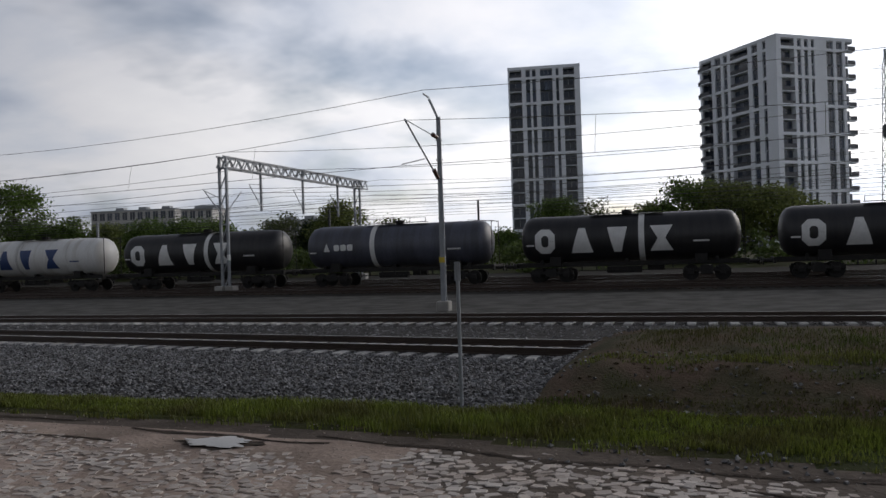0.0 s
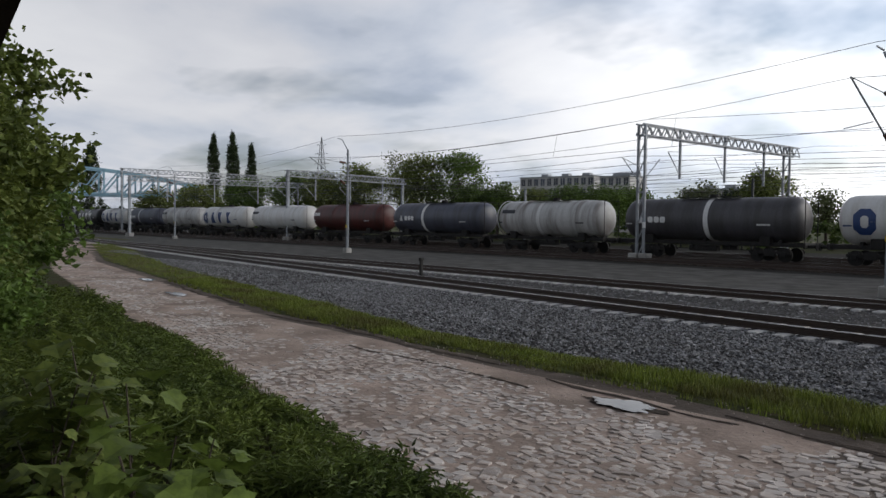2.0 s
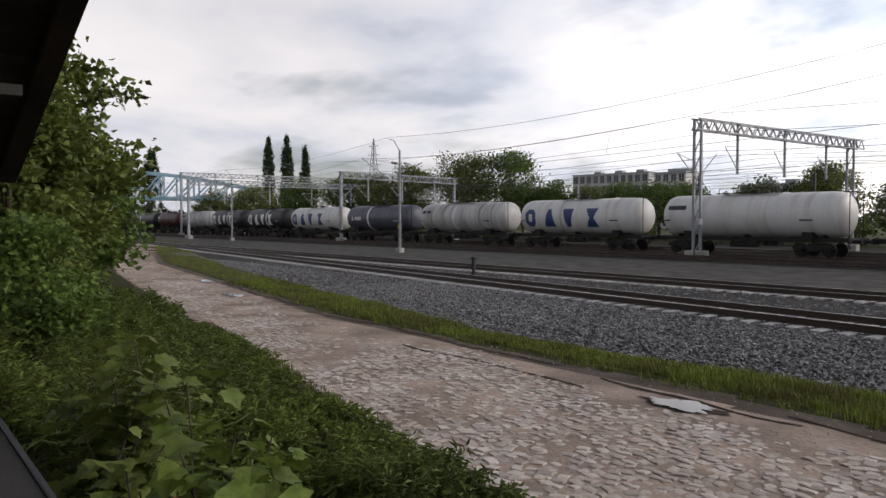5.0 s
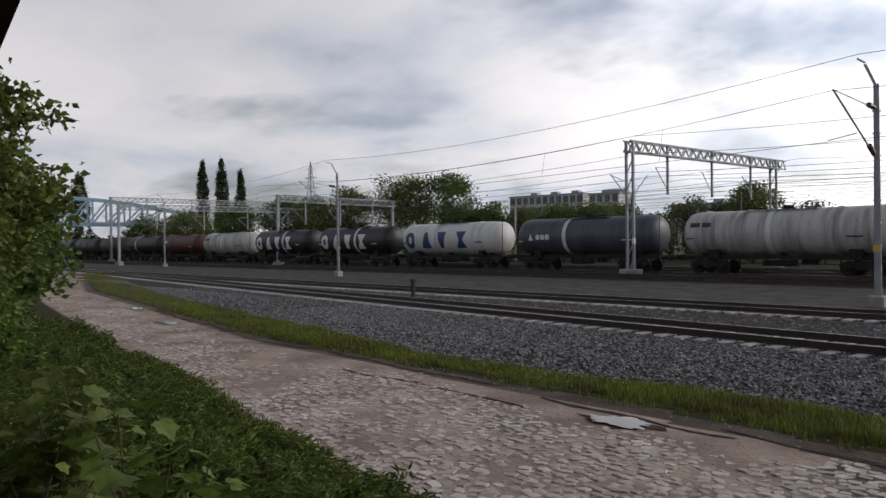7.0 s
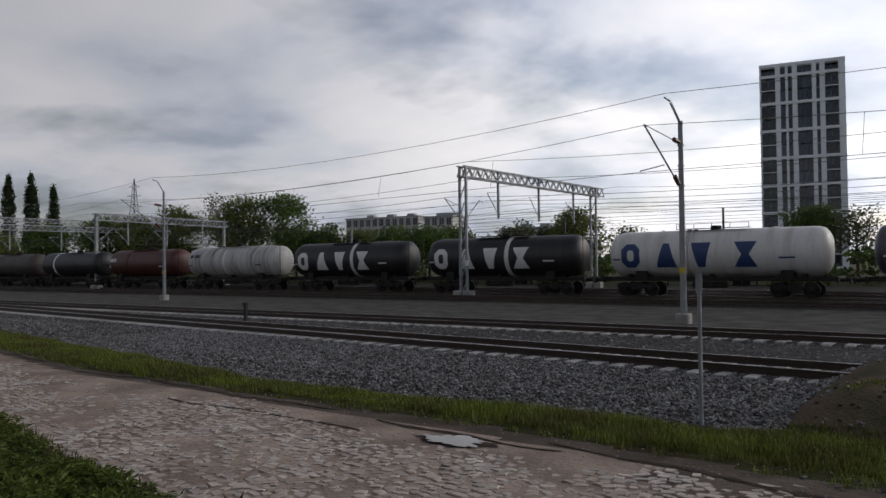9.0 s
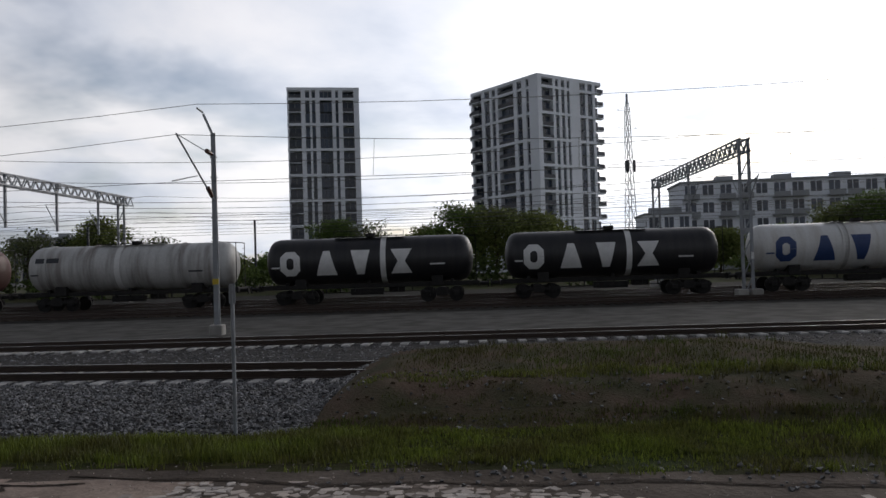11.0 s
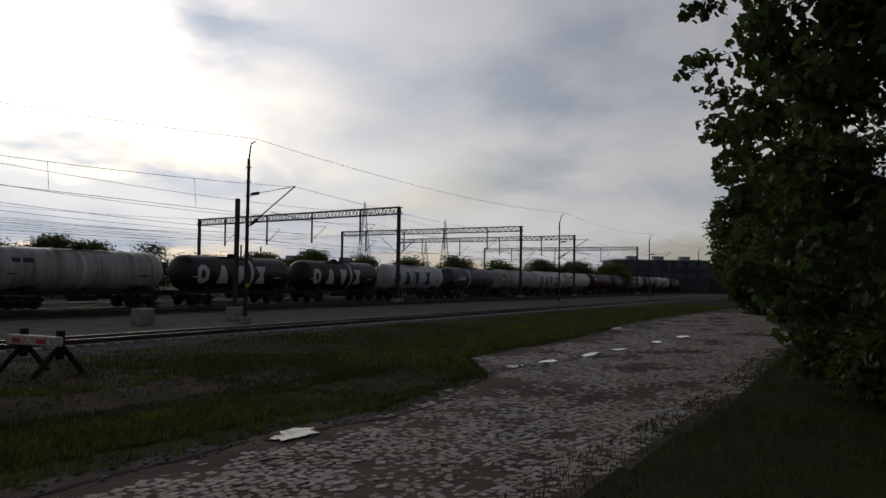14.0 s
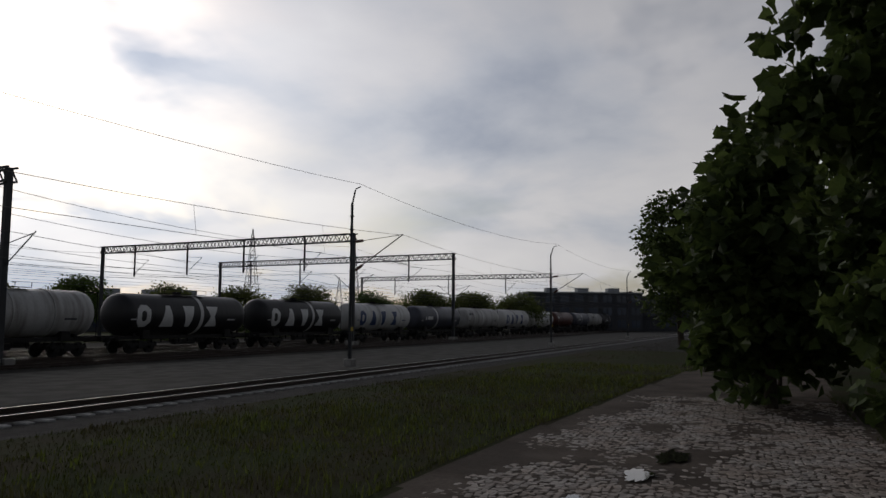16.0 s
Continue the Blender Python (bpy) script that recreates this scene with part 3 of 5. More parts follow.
def wagon(length, paint, label, emblem="", mark=None, band=None, band_x=0.0, rings=(), mirror_end=1, patch=False):
    w = empty("tank_wagon", pose(0, YT, 0.125), label, "tank wagon", "wagons of the tank train")
    tl = length - 2.0
    v, f = tank_shell(tl)
    tank = new("tank", mesh_of("tank", v, f, paint, smooth=True))
    tank.parent = w
    for x in rings:
        rv, rf = ring(x, 0.13, TANK_R + 0.055)
        o = new("weld_ring", mesh_of("weld_ring", rv, rf, paint))
        o.parent = tank
    if band:
        rv, rf = ring(band_x, 0.34, TANK_R + 0.012)
        o = new("painted_band", mesh_of("painted_band", rv, rf, band))
        o.parent = tank
        o["label"] = "light painted hoop round the tank"
    share("underframe", once("under%.1f" % length, lambda: under_frame(length - 1.3), M_UNDER), w, pose(0, 0, 0))
    share("top_walkway", once("walk%.1f" % length, lambda: walkway(length), M_UNDER), w, pose(0, 0, 0))
    share("manhole", once("manhole", lambda: cyl(bmesh.new(), (0, 0.25, TANK_Z + TANK_R + 0.1), (0, 0, 1), 0.32, 0.3, 16), M_UNDER), w, pose(0, 0, 0))
    share("end_ladder", once("ladder%.1f" % length, lambda: end_rail(tl), M_UNDER), w, pose(0, 0, 0, 0, 0, 0 if mirror_end > 0 else 180))
    for sx in (-1, 1):
        b = share("bogie", once("bogie", bogie_frame, M_UNDER), w, pose(sx * (length / 2 - 3.0), 0, 0))
        for dx in (-0.9, 0.9):
            for s in (-1, 1):
                share("wheel", ME_WHEEL, b, pose(dx, s * 0.76, 0.46, 0, 0, 0 if s < 0 else 180))
        for s in (-0.875, 0.875):
            share("buffer", once("buffer", lambda: cyl(cyl(bmesh.new(), (0.25, 0, 0), (1, 0, 0), 0.1, 0.5, 12), (0.52, 0, 0), (1, 0, 0), 0.23, 0.05, 16), M_UNDER), w, pose(sx * (length / 2 - 0.62), s, 1.06, 0, 0, 0 if sx > 0 else 180))
    h = tl / 2
    if emblem == "big":
        for shape, u in ((RING_SHAPE, 0.130), (WEDGE_SHAPE, 0.303), (POST_SHAPE, 0.465), (GLASS_SHAPE, 0.660)):
            part("emblem_shape", wrapped(shape, -h + tl * u, -0.12, TANK_R + 0.016), mark, tank)
    elif emblem == "small":
        for k, u in enumerate((0.0, 0.75, 1.25, 1.75)):
            shape = [(-0.25, -0.25), (0.25, -0.25), (0.0, 0.3)] if k == 0 else octagon(0.42, 0.42, 0.08)
            part("emblem_shape", wrapped(shape, -h + tl * 0.14 + u, -0.05, TANK_R + 0.016), mark, tank)
    elif emblem == "tiny":
        for k in range(4):
            part("emblem_shape", wrapped(octagon(0.26, 0.38, 0.05), -h + 0.9 + 0.3 * k, 0.35, TANK_R + 0.016), mark, tank)
    if patch:
        part("data_panel", wrapped(octagon(1.5, 0.3, 0.02), -h + 1.6, 0.55, TANK_R + 0.014), M_DGREY, tank)
    for u, ww, hh in ((0.83, 0.9, 0.10), (0.06, 0.5, 0.09)):
        part("data_plate", wrapped(octagon(ww, hh, 0.01), -h + tl * u, -0.35, TANK_R + 0.014), mark or M_DGREY, tank)
    return w


BLK = (M_TBLACK, "black tank wagon with white emblem shapes on its flank", "big", M_MARKW, M_MARKW, 0.95, (), 1, False)
WHG = (M_TWHITE, "white tank wagon with dark blue emblem shapes", "big", M_MARKB, M_TGREY, -1.35, (-1.55, -1.15, 3.6), 1, False)
VTB = (M_TBLUE, "slate blue tank wagon with a white hoop and small emblem", "small", M_MARKW, M_MARKW, -1.4, (), 1, False)
VTS = (M_TSLATE, "dark slate tank wagon with a white hoop and small emblem", "small", M_MARKW, M_MARKW, 0.3, (), 1, False)
LNG = (M_TGREY, "light grey ribbed tank wagon with a pale hoop", "", None, M_TWHITE, -0.6, (-5.2, -2.4, 0.5, 3.3), 1, True)
WHT = (M_TWHITE, "plain white tank wagon streaked with grime", "", None, None, 0, (-1.8, 2.4), 1, True)
RED = (M_TRED, "oxide red tank wagon with a small white emblem", "tiny", M_MARKW, None, 0, (-2.2,), 1, False)
BRN = (M_TBROWN, "grimy brown-grey tank wagon", "", None, None, 0, (-2.0, 2.0), 1, False)
BLK2 = (M_TBLACK, "plain black tank wagon with a white hoop", "", None, M_MARKW, -3.0, (), 1, False)
ORDER = [(15.3, BRN), (15.3, WHT), (15.3, BLK),
         (15.3, BLK), (15.2, BLK), (15.3, VTB), (15.8, BLK), (15.5, WHG), (15.2, VTS), (13.2, LNG), (15.1, VTB), (15.4, RED), (15.5, WHT), (15.5, WHG), (15.7, LNG),
         (15.5, VTB), (15.5, WHG), (15.2, BLK), (15.1, BLK), (15.4, LNG), (14.5, RED),
         (15.3, BLK2), (15.3, BRN), (15.3, BRN), (15.3, BLK2), (15.3, LNG), (15.3, BRN), (15.3, BLK2), (15.3, BRN)]
FRONT, SPEED = 18.4 + 45.9, 19.22
WAGONS = []
_made = {}
_x = FRONT
for length, spec in ORDER:
    key = (length, spec[1])
    if key in _made:
        w = copy_thing(_made[key], pose(_x - length / 2, YT, 0.125))
    else:
        w = _made[key] = wagon(length, *spec)
    WAGONS.append((w, _x - length / 2))
    _x -= length


# ---- masts and portals ----
def lattice(bm, a, b, side, drop, n, w):
    """A flat girder web between two chords that lie drop apart."""
    a, b = Vector(a), Vector(b)
    for s in (-side / 2, side / 2):
        o = Vector((s, 0, 0))
        bar(bm, a + o, b + o, w * 1.5)
        bar(bm, a + o - Vector((0, 0, drop)), b + o - Vector((0, 0, drop)), w * 1.5)
        for k in range(n):
            p, q = a.lerp(b, k / n) + o, a.lerp(b, (k + 1) / n) + o
            m = (p + q) / 2
            bar(bm, p - Vector((0, 0, drop)), m, w)
            bar(bm, m, q - Vector((0, 0, drop)), w)
    return bm


def truss_column(h, w=0.55):
    bm = bmesh.new()
    for sx in (-w / 2, w / 2):
        bar(bm, (sx, 0, 0), (sx, 0, h), 0.16)
    n = int(h / 1.1)
    for k in range(n):
        z = h * k / n
        bar(bm, (-w / 2, 0, z), (w / 2, 0, z + h / n), 0.06)
    for z in (0.3, h * 0.5, h - 0.75, h - 0.05):
        bar(bm, (-w / 2, 0, z), (w / 2, 0, z), 0.09)
    return bm


def portal(x, y0, y1, h0, h1, material, label, legs=2, hang=3, over=2.4, solid=False):
    p = empty("portal_frame", pose(x, y0, 0), label, "overhead portal", "overhead line portals")
    L = y1 - y0
    for k in range(legs):
        u = k / (legs - 1)
        h = h0 + (h1 - h0) * u
        if solid:
            bm = boxes((-0.17, 0.17, -0.17, 0.17, 0, h), bevel=0.03)
        else:
            bm = truss_column(h)
        c = part("column", bm, material, p, m=pose(0, L * u, 0.0))
        part("footing", boxes((-0.75, -0.1, -0.35, 0.35, -0.3, 0.42), (0.1, 0.75, -0.35, 0.35, -0.3, 0.42), bevel=0.03), M_CONC, c, "pale concrete footing")
        if not solid and k == 0:
            part("band_mark", boxes((0.2, 0.36, -0.1, 0.1, 2.2, 2.6)), M_MARKW, c, "white plate")
    g = bmesh.new()
    lattice(g, (0, -0.3, h0), (0, L + over, h1 + (h1 - h0) * over / L), 0.55, 0.75, int(L / 0.95), 0.07)
    part("girder", g, material, p)
    for k in range(hang):
        u = (k + 0.75) / (hang + 0.4)
        yy, zz = L * u, h0 + (h1 - h0) * u
        bm = bmesh.new()
        bar(bm, (0, yy, zz), (0, yy, zz - 3.6), 0.15)
        bar(bm, (0, yy, zz - 3.3), (0.2, yy - 1.9, zz - 1.7), 0.05)
        bar(bm, (0, yy, zz - 1.6), (0.2, yy - 1.9, zz - 1.7), 0.04)
        part("drop_arm", bm, material, p)
    bm = bmesh.new()
    bar(bm, (0, 0, 5.2), (0, -2.3, 7.0), 0.05)
    bar(bm, (0, 0, 6.4), (0, -2.1, 6.9), 0.04)
    bar(bm, (0, 0.1, 5.4), (0, 2.2, 7.1), 0.05)
    part("bracket_arm", bm, material, p)
    return p


GAL, DRK = "galvanised lattice portal spanning the yard tracks", "dark lattice portal spanning the yard tracks"
portal(-31.5, 45.6, 67.4, 9.4, 9.4, M_GALV, GAL, over=1.9)
portal(16.2, 46.3, 68.5, 9.35, 9.35, M_GALV, GAL, hang=1, over=0.4)
portal(-84.8, 48.0, 66.0, 8.7, 8.4, M_GALV, GAL, over=0.4, solid=True)
portal(-112, 38.0, 70.0, 8.6, 8.6, M_GALV, GAL, hang=4, over=0.4, solid=True)
portal(-141, 46.5, 84.0, 11.4, 11.4, M_GALV, GAL, hang=4, solid=True)
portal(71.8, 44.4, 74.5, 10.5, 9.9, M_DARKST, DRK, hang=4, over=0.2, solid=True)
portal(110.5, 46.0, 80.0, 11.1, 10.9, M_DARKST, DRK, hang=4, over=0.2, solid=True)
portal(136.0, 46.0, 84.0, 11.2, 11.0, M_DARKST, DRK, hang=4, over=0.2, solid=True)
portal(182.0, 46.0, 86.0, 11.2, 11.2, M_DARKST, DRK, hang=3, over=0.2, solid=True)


def mast(x, y, h, material, arm=1, horn=1, lean=0.0):
    """A steel mast with a horn for the earth wire and a cantilever over the running line."""
    m = empty("catenary_mast", pose(x, y, 0, 0, lean, 0), "steel catenary mast on a concrete footing beside the running line", "catenary mast", "catenary masts")
    bm = bmesh.new()
    for s in (-1, 1):
        bar(bm, (s * 0.10, 0, 0), (s * 0.065, 0, h), 0.055, 0.045)
    bar(bm, (0, 0, 0), (0, 0, h - 0.02), 0.17, 0.11)
    for k in range(int(h / 0.8)):
        box(bm, -0.11, 0.11, -0.095, 0.095, 0.5 + 0.8 * k, 0.56 + 0.8 * k)
    part("pole", bm, material, m)
    part("footing", boxes((-0.26, 0.26, -0.26, 0.26, -0.3, 0.32), bevel=0.04), M_CONC, m, "pale concrete footing")
    bm = bmesh.new()
    bar(bm, (0, 0, h - 0.1), (-0.25 * horn, -0.35, h + 0.7), 0.07)
    bar(bm, (-0.25 * horn, -0.35, h + 0.75), (-0.35 * horn, -0.75, h + 0.85), 0.05)
    part("horn", bm, material, m)
    for zz in (1.9, 2.2):
        if arm > 0 and zz < 2:
            part("yellow_plate", boxes((-0.12, 0.12, -0.115, -0.102, zz, zz + 0.22)), M_YELLOW, m)
    bm = bmesh.new()
    bar(bm, (0, 0, 5.2), (-0.15, -3.4, 7.3), 0.048, seg=8)
    bar(bm, (0, 0, 7.0), (-0.15, -3.4, 7.3), 0.026, seg=8)
    bar(bm, (-0.05, -1.7, 6.0), (-0.2, -3.7, 5.6), 0.032, seg=8)
    c = part("cantilever", bm, material, m)
    for zz, dz in ((5.51, 2.1), (7.05, 0.3)):
        part("insulator", cyl(bmesh.new(), (0, -0.5, zz), (0, -3.4, dz), 0.09, 0.5, 10), M_INSUL, c, "brown ribbed insulator")
    return m


# masts from x = 31.9 on take the near-black steel, the others pale grey
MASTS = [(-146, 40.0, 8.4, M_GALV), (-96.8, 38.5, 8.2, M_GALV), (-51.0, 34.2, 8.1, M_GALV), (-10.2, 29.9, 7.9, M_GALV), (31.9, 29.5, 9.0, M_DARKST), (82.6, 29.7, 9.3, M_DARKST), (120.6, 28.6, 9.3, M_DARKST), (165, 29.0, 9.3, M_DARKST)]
for x, y, h, m_ in MASTS:
    mast(x, y, h, m_, lean=0.0)


def plain_post(x, y, h, w, material, label, cat, foot=True, name="steel_post"):
    p = empty(name, pose(x, y, 0), label, cat)
    part("post", boxes((-w / 2, w / 2, -w / 2, w / 2, 0, h), bevel=w * 0.1), material, p)
    if foot:
        part("footing", boxes((-0.4, 0.4, -0.4, 0.4, -0.3, 0.7), bevel=0.04), M_CONC, p)
    return p


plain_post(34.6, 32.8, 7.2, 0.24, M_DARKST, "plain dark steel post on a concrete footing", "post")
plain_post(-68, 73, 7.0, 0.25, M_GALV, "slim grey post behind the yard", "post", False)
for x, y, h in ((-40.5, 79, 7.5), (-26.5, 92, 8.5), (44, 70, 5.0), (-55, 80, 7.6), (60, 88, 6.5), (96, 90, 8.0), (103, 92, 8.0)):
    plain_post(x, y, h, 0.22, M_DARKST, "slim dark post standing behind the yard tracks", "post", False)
"""Marker block and low post between the tracks."""
blk = boxes((-0.45, 0.45, -0.4, 0.4, -0.3, 0.75), bevel=0.05)
tagged(part("concrete_block", blk, M_CONC), "squat pale concrete block beside the yard", "concrete block").matrix_basis = pose(28.2, 33.2, 0)
lp = empty("marker_post", pose(-27.8, 22.8, -0.1), "short dark marker post between the two near tracks", "marker post")
part("post", boxes((-0.07, 0.07, -0.07, 0.07, 0, 0.75), bevel=0.015), M_CONCD, lp)
part("cap", boxes((-0.1, 0.1, -0.1, 0.1, 0.7, 0.85), bevel=0.02), M_CONCD, lp)
# slim sign post on the verge
sp = empty("sign_post", pose(-3.75, 11.7, -0.15), "slim grey steel post with a narrow plate seen edge on", "sign post")
part("pole", cyl(bmesh.new(), (0, 0, 1.15), (0, 0, 1), 0.03, 2.4, 10), M_GALV, sp)
part("plate", boxes((-0.05, 0.05, -0.02, 0.0, 2.05, 2.36), bevel=0.005), M_GALV, sp, "narrow pale plate")


# ---- overhead wires ----
def wire(name, spans, r, label, sag=0.35, droppers=None, seg=10):
    cu = bpy.data.curves.new(name, "CURVE")
    cu.dimensions, cu.bevel_depth, cu.bevel_resolution = "3D", r, 0
    for a, b in spans:
        s = cu.splines.new("POLY")
        s.points.add(seg)
        for k in range(seg + 1):
            u = k / seg
            p = Vector(a).lerp(Vector(b), u)
            p.z -= sag * 4 * u * (1 - u)
            s.points[k].co = (*p, 1)
    cu.materials.append(M_WIRE)
    ob = new(name, cu)
    return tagged(ob, label, "wire", "overhead wires")


def spans_along(pts):
    return list(zip(pts[:-1], pts[1:]))


earth = [(x - 0.35, y - 0.75, h + 1.0) for x, y, h, _ in MASTS]
mess = [(x - 0.15, y - 3.5, 7.25) for x, y, h, _ in MASTS]
cont = [(x - 0.2, y - 3.7, 5.55) for x, y, h, _ in MASTS]
wire("earth_wire", spans_along(earth), 0.011, "dark earth wire strung between mast tops", 0.7)
wire("messenger_wire", spans_along(mess), 0.010, "dark messenger wire over the running line", 0.75)
wire("contact_wire", spans_along(cont), 0.010, "dark contact wire over the running line", 0.05)
drops = []
for a, b in spans_along(list(zip(mess, cont))):
    for k in range(1, 6):
        u = k / 6
        p, q = Vector(a[0]).lerp(Vector(b[0]), u), Vector(a[1]).lerp(Vector(b[1]), u)
        p.z -= 0.75 * 4 * u * (1 - u)
        drops.append((p, q))
wire("dropper_wire", drops, 0.008, "thin droppers between messenger and contact wire", 0.0, seg=1)
PX = [-250, -141, -84.8, -31.5, 16.2, 71.8, 110.5, 136, 182, 300]
for yy in (44.2, YT, 53.4, 58.0, 62.5, 67.0):
    wire("yard_messenger_wire", spans_along([(x, yy, 7.1) for x in PX]), 0.015, "dark messenger wire over a yard track", 0.7)
    wire("yard_contact_wire", spans_along([(x, yy, 5.7) for x in PX]), 0.013, "dark contact wire over a yard track", 0.05)
for yy, zz in ((46.2, 9.8), (73, 9.9), (47.0, 8.6), (72.0, 8.3)):
    wire("feeder_wire", spans_along([(x, yy, zz) for x in PX]), 0.015, "dark feeder wire along the portals", 0.8)


# ---- buildings ----
def tower(name, m, wx, wy, h, front, side, label, floors=15, out=0.0):
    """A white tower: piers and bands stand proud of dark recessed bays; each bay keeps its panes."""
    t = empty(name, m, label, "apartment tower", "apartment towers")
    part("core", boxes((1.4, wx - 1.4, 1.4, wy - 1.4, 0, h - 1.0)), M_GREYW, t)
    part("roof", boxes((0.05, wx - 0.05, 0.05, wy - 0.05, h - 1.1, h - 0.4)), M_GREYW, t)
    part("roof_plant", boxes((wx * 0.35, wx * 0.65, wy * 0.3, wy * 0.6, h - 0.4, h + 1.0), bevel=0.1), M_DGREY, t)
    fh = h / floors
    pane_me = {}

    def face(cols, along, frame_m, outer=1):
        # cols: (start, end, kind) as fractions; kind: wall, win, slot, loggia
        for a, b, kind in cols:
            a, b = a * along, b * along
            if kind == "wall":
                part("pier", boxes((a, b, -0.02, 1.4, 0, h)), M_WHITE, t, m=frame_m)
                continue
            for k in range(floors):
                z0, z1 = k * fh, (k + 1) * fh
                big = k % 2 == 0
                low = z0 + (0.62 if big else 0.25)
                key = (round(b - a, 2), kind, big)
                if key not in pane_me:
                    bm = bmesh.new()
                    if kind == "loggia":
                        n = max(2, round((b - a) / 1.4))
                        for q in range(n):
                            box(bm, q * (b - a) / n + 0.06, (q + 1) * (b - a) / n - 0.06, 1.28, 1.36, 0, fh - 0.7)
                    else:
                        n = max(1, round((b - a) / 1.1))
                        for q in range(n):
                            box(bm, q * (b - a) / n + 0.05, (q + 1) * (b - a) / n - 0.05, 0.34, 0.40, 0.05, fh - 0.75)
                    me = bpy.data.meshes.new("window")
                    bm.to_mesh(me)
                    bm.free()
                    me.materials.append(M_PANE)
                    pane_me[key] = me
                share("window", pane_me[key], t, frame_m @ pose(a, 0, low))
                if kind == "loggia":
                    kk = ("rail", round(b - a, 2))
                    if kk not in pane_me:
                        bm = boxes((0, b - a, 0.04, 1.3, -0.2, 0.0), (0, b - a, 0.04, 0.09, 0.0, 0.95))
                        me = bpy.data.meshes.new("balcony")
                        bm.to_mesh(me)
                        bm.free()
                        me.materials.append(M_WHITE)
                        me.materials.append(M_RAILG)
                        me.polygons.foreach_set("material_index", [0] * 6 + [1] * 6)
                        pane_me[kk] = me
                    share("balcony", pane_me[kk], t, frame_m @ pose(a, -out if (a < 0.04 * along if outer == 0 else b > 0.96 * along) else 0.0, z0 + 0.3))
        for k in range(0, floors + 1, 2):
            z = k * fh
            part("band", boxes((0, along, -0.06, 0.46, z - 0.05, z + 0.62)), M_WHITE, t, m=frame_m)
        part("parapet", boxes((0, along, -0.06, 0.4, h - 0.75, h)), M_WHITE, t, m=frame_m)

    face(front, wx, Matrix(), 0)
    face(side, wy, pose(wx, 0, 0, 0, 0, 90))
    face(side, wy, pose(0, wy, 0, 0, 0, -90))
    return t


F1 = [(0, .02, "wall"), (.02, .19, "loggia"), (.19, .25, "wall"), (.25, .31, "win"), (.31, .34, "wall"), (.34, .39, "win"), (.39, .45, "wall"), (.45, .62, "win"), (.62, .67, "wall"), (.67, .71, "win"), (.71, .77, "wall"), (.77, .985, "loggia"), (.985, 1, "wall")]
F2 = [(0, .03, "wall"), (.03, .17, "loggia"), (.17, .22, "wall"), (.22, .30, "win"), (.30, .34, "wall"), (.34, .39, "win"), (.39, .43, "wall"), (.43, .66, "loggia"), (.66, .71, "wall"), (.71, .78, "win"), (.78, .84, "wall"), (.84, .88, "win"), (.88, 1, "wall")]
S2 = [(0, .02, "wall"), (.02, .23, "loggia"), (.23, .27, "wall"), (.27, .32, "win"), (.32, .36, "wall"), (.36, .41, "win"), (.41, .45, "wall"), (.45, .49, "win"), (.49, .65, "wall"), (.65, .74, "win"), (.74, .78, "wall"), (.78, .86, "win"), (.86, .90, "wall"), (.90, 1.0, "loggia")]
tower("apartment_tower", pose(-46.9, 194.6, 0, 0, 0, 10.5), 18.4, 16, 49.2, F1, S2, "slender white apartment tower with dark window bays behind the yard")
tower("apartment_tower", pose(0.3, 204.6, 0, 0, 0, -52), 26.0, 22.0, 47.8, F2, S2, "broad white apartment tower with stacked corner balconies", out=0.8)


def slab_block(m, L, W, H, floors, bays, wall, label, balcony=True):
    t = empty("apartment_block", m, label, "apartment block", "low apartment blocks")
    part("wall", boxes((0, L, 0, W, 0, H)), wall, t)
    part("roof", boxes((-0.3, L + 0.3, -0.3, W + 0.3, H, H + 0.35)), M_GREYW, t)
    for k in range(3):
        part("roof_hut", boxes((L * (0.2 + 0.28 * k), L * (0.2 + 0.28 * k) + 3, W * 0.4, W * 0.6, H + 0.3, H + 1.6)), M_GREYW, t)
    fh, bw = H / floors, L / bays
    me = bpy.data.meshes.new("window")
    bm = boxes((0.2 * bw, 0.46 * bw, -0.06, 0.1, 0.9, fh - 0.45), (0.52 * bw, 0.8 * bw, -0.06, 0.1, 0.9, fh - 0.45))
    bm.to_mesh(me)
    bm.free()
    me.materials.append(M_PANE)
    mb = bpy.data.meshes.new("balcony")
    bm = boxes((0.05 * bw, 0.95 * bw, -1.4, 0, 0.0, 0.16), (0.05 * bw, 0.95 * bw, -1.4, -1.34, 0.16, 1.05))
    bm.to_mesh(mb)
    bm.free()
    mb.materials.append(M_GREYW)
    for i in range(bays):
        for k in range(floors):
            share("window", me, t, pose(i * bw, 0, k * fh))
            if balcony and (i % 3) != 1:
                share("balcony", mb, t, pose(i * bw, 0, k * fh))
    return t


slab_block(pose(38.5, 143, 0, 0, 0, -4), 38, 13, 16.0, 5, 12, M_WHITE, "white five-storey apartment block with dark balconies")
slab_block(pose(31.0, 139, 0, 0, 0, -3), 8.0, 12, 10.2, 3, 3, M_WHITE, "lower white wing of the apartment block")
slab_block(pose(77.5, 140, 0, 0, 0, -4), 6, 12, 12.0, 4, 2, M_WHITE, "lower end wing of the white apartment block", False)
slab_block(pose(-203, 215, 0, 0, 0, 8), 32, 12, 19.6, 5, 11, M_PREFAB, "long pale prefab housing block behind trees", False)
slab_block(pose(-160, 208, 0, 0, 0, 8), 11, 12, 18.2, 5, 4, M_PREFAB, "long pale prefab housing block behind trees", False)
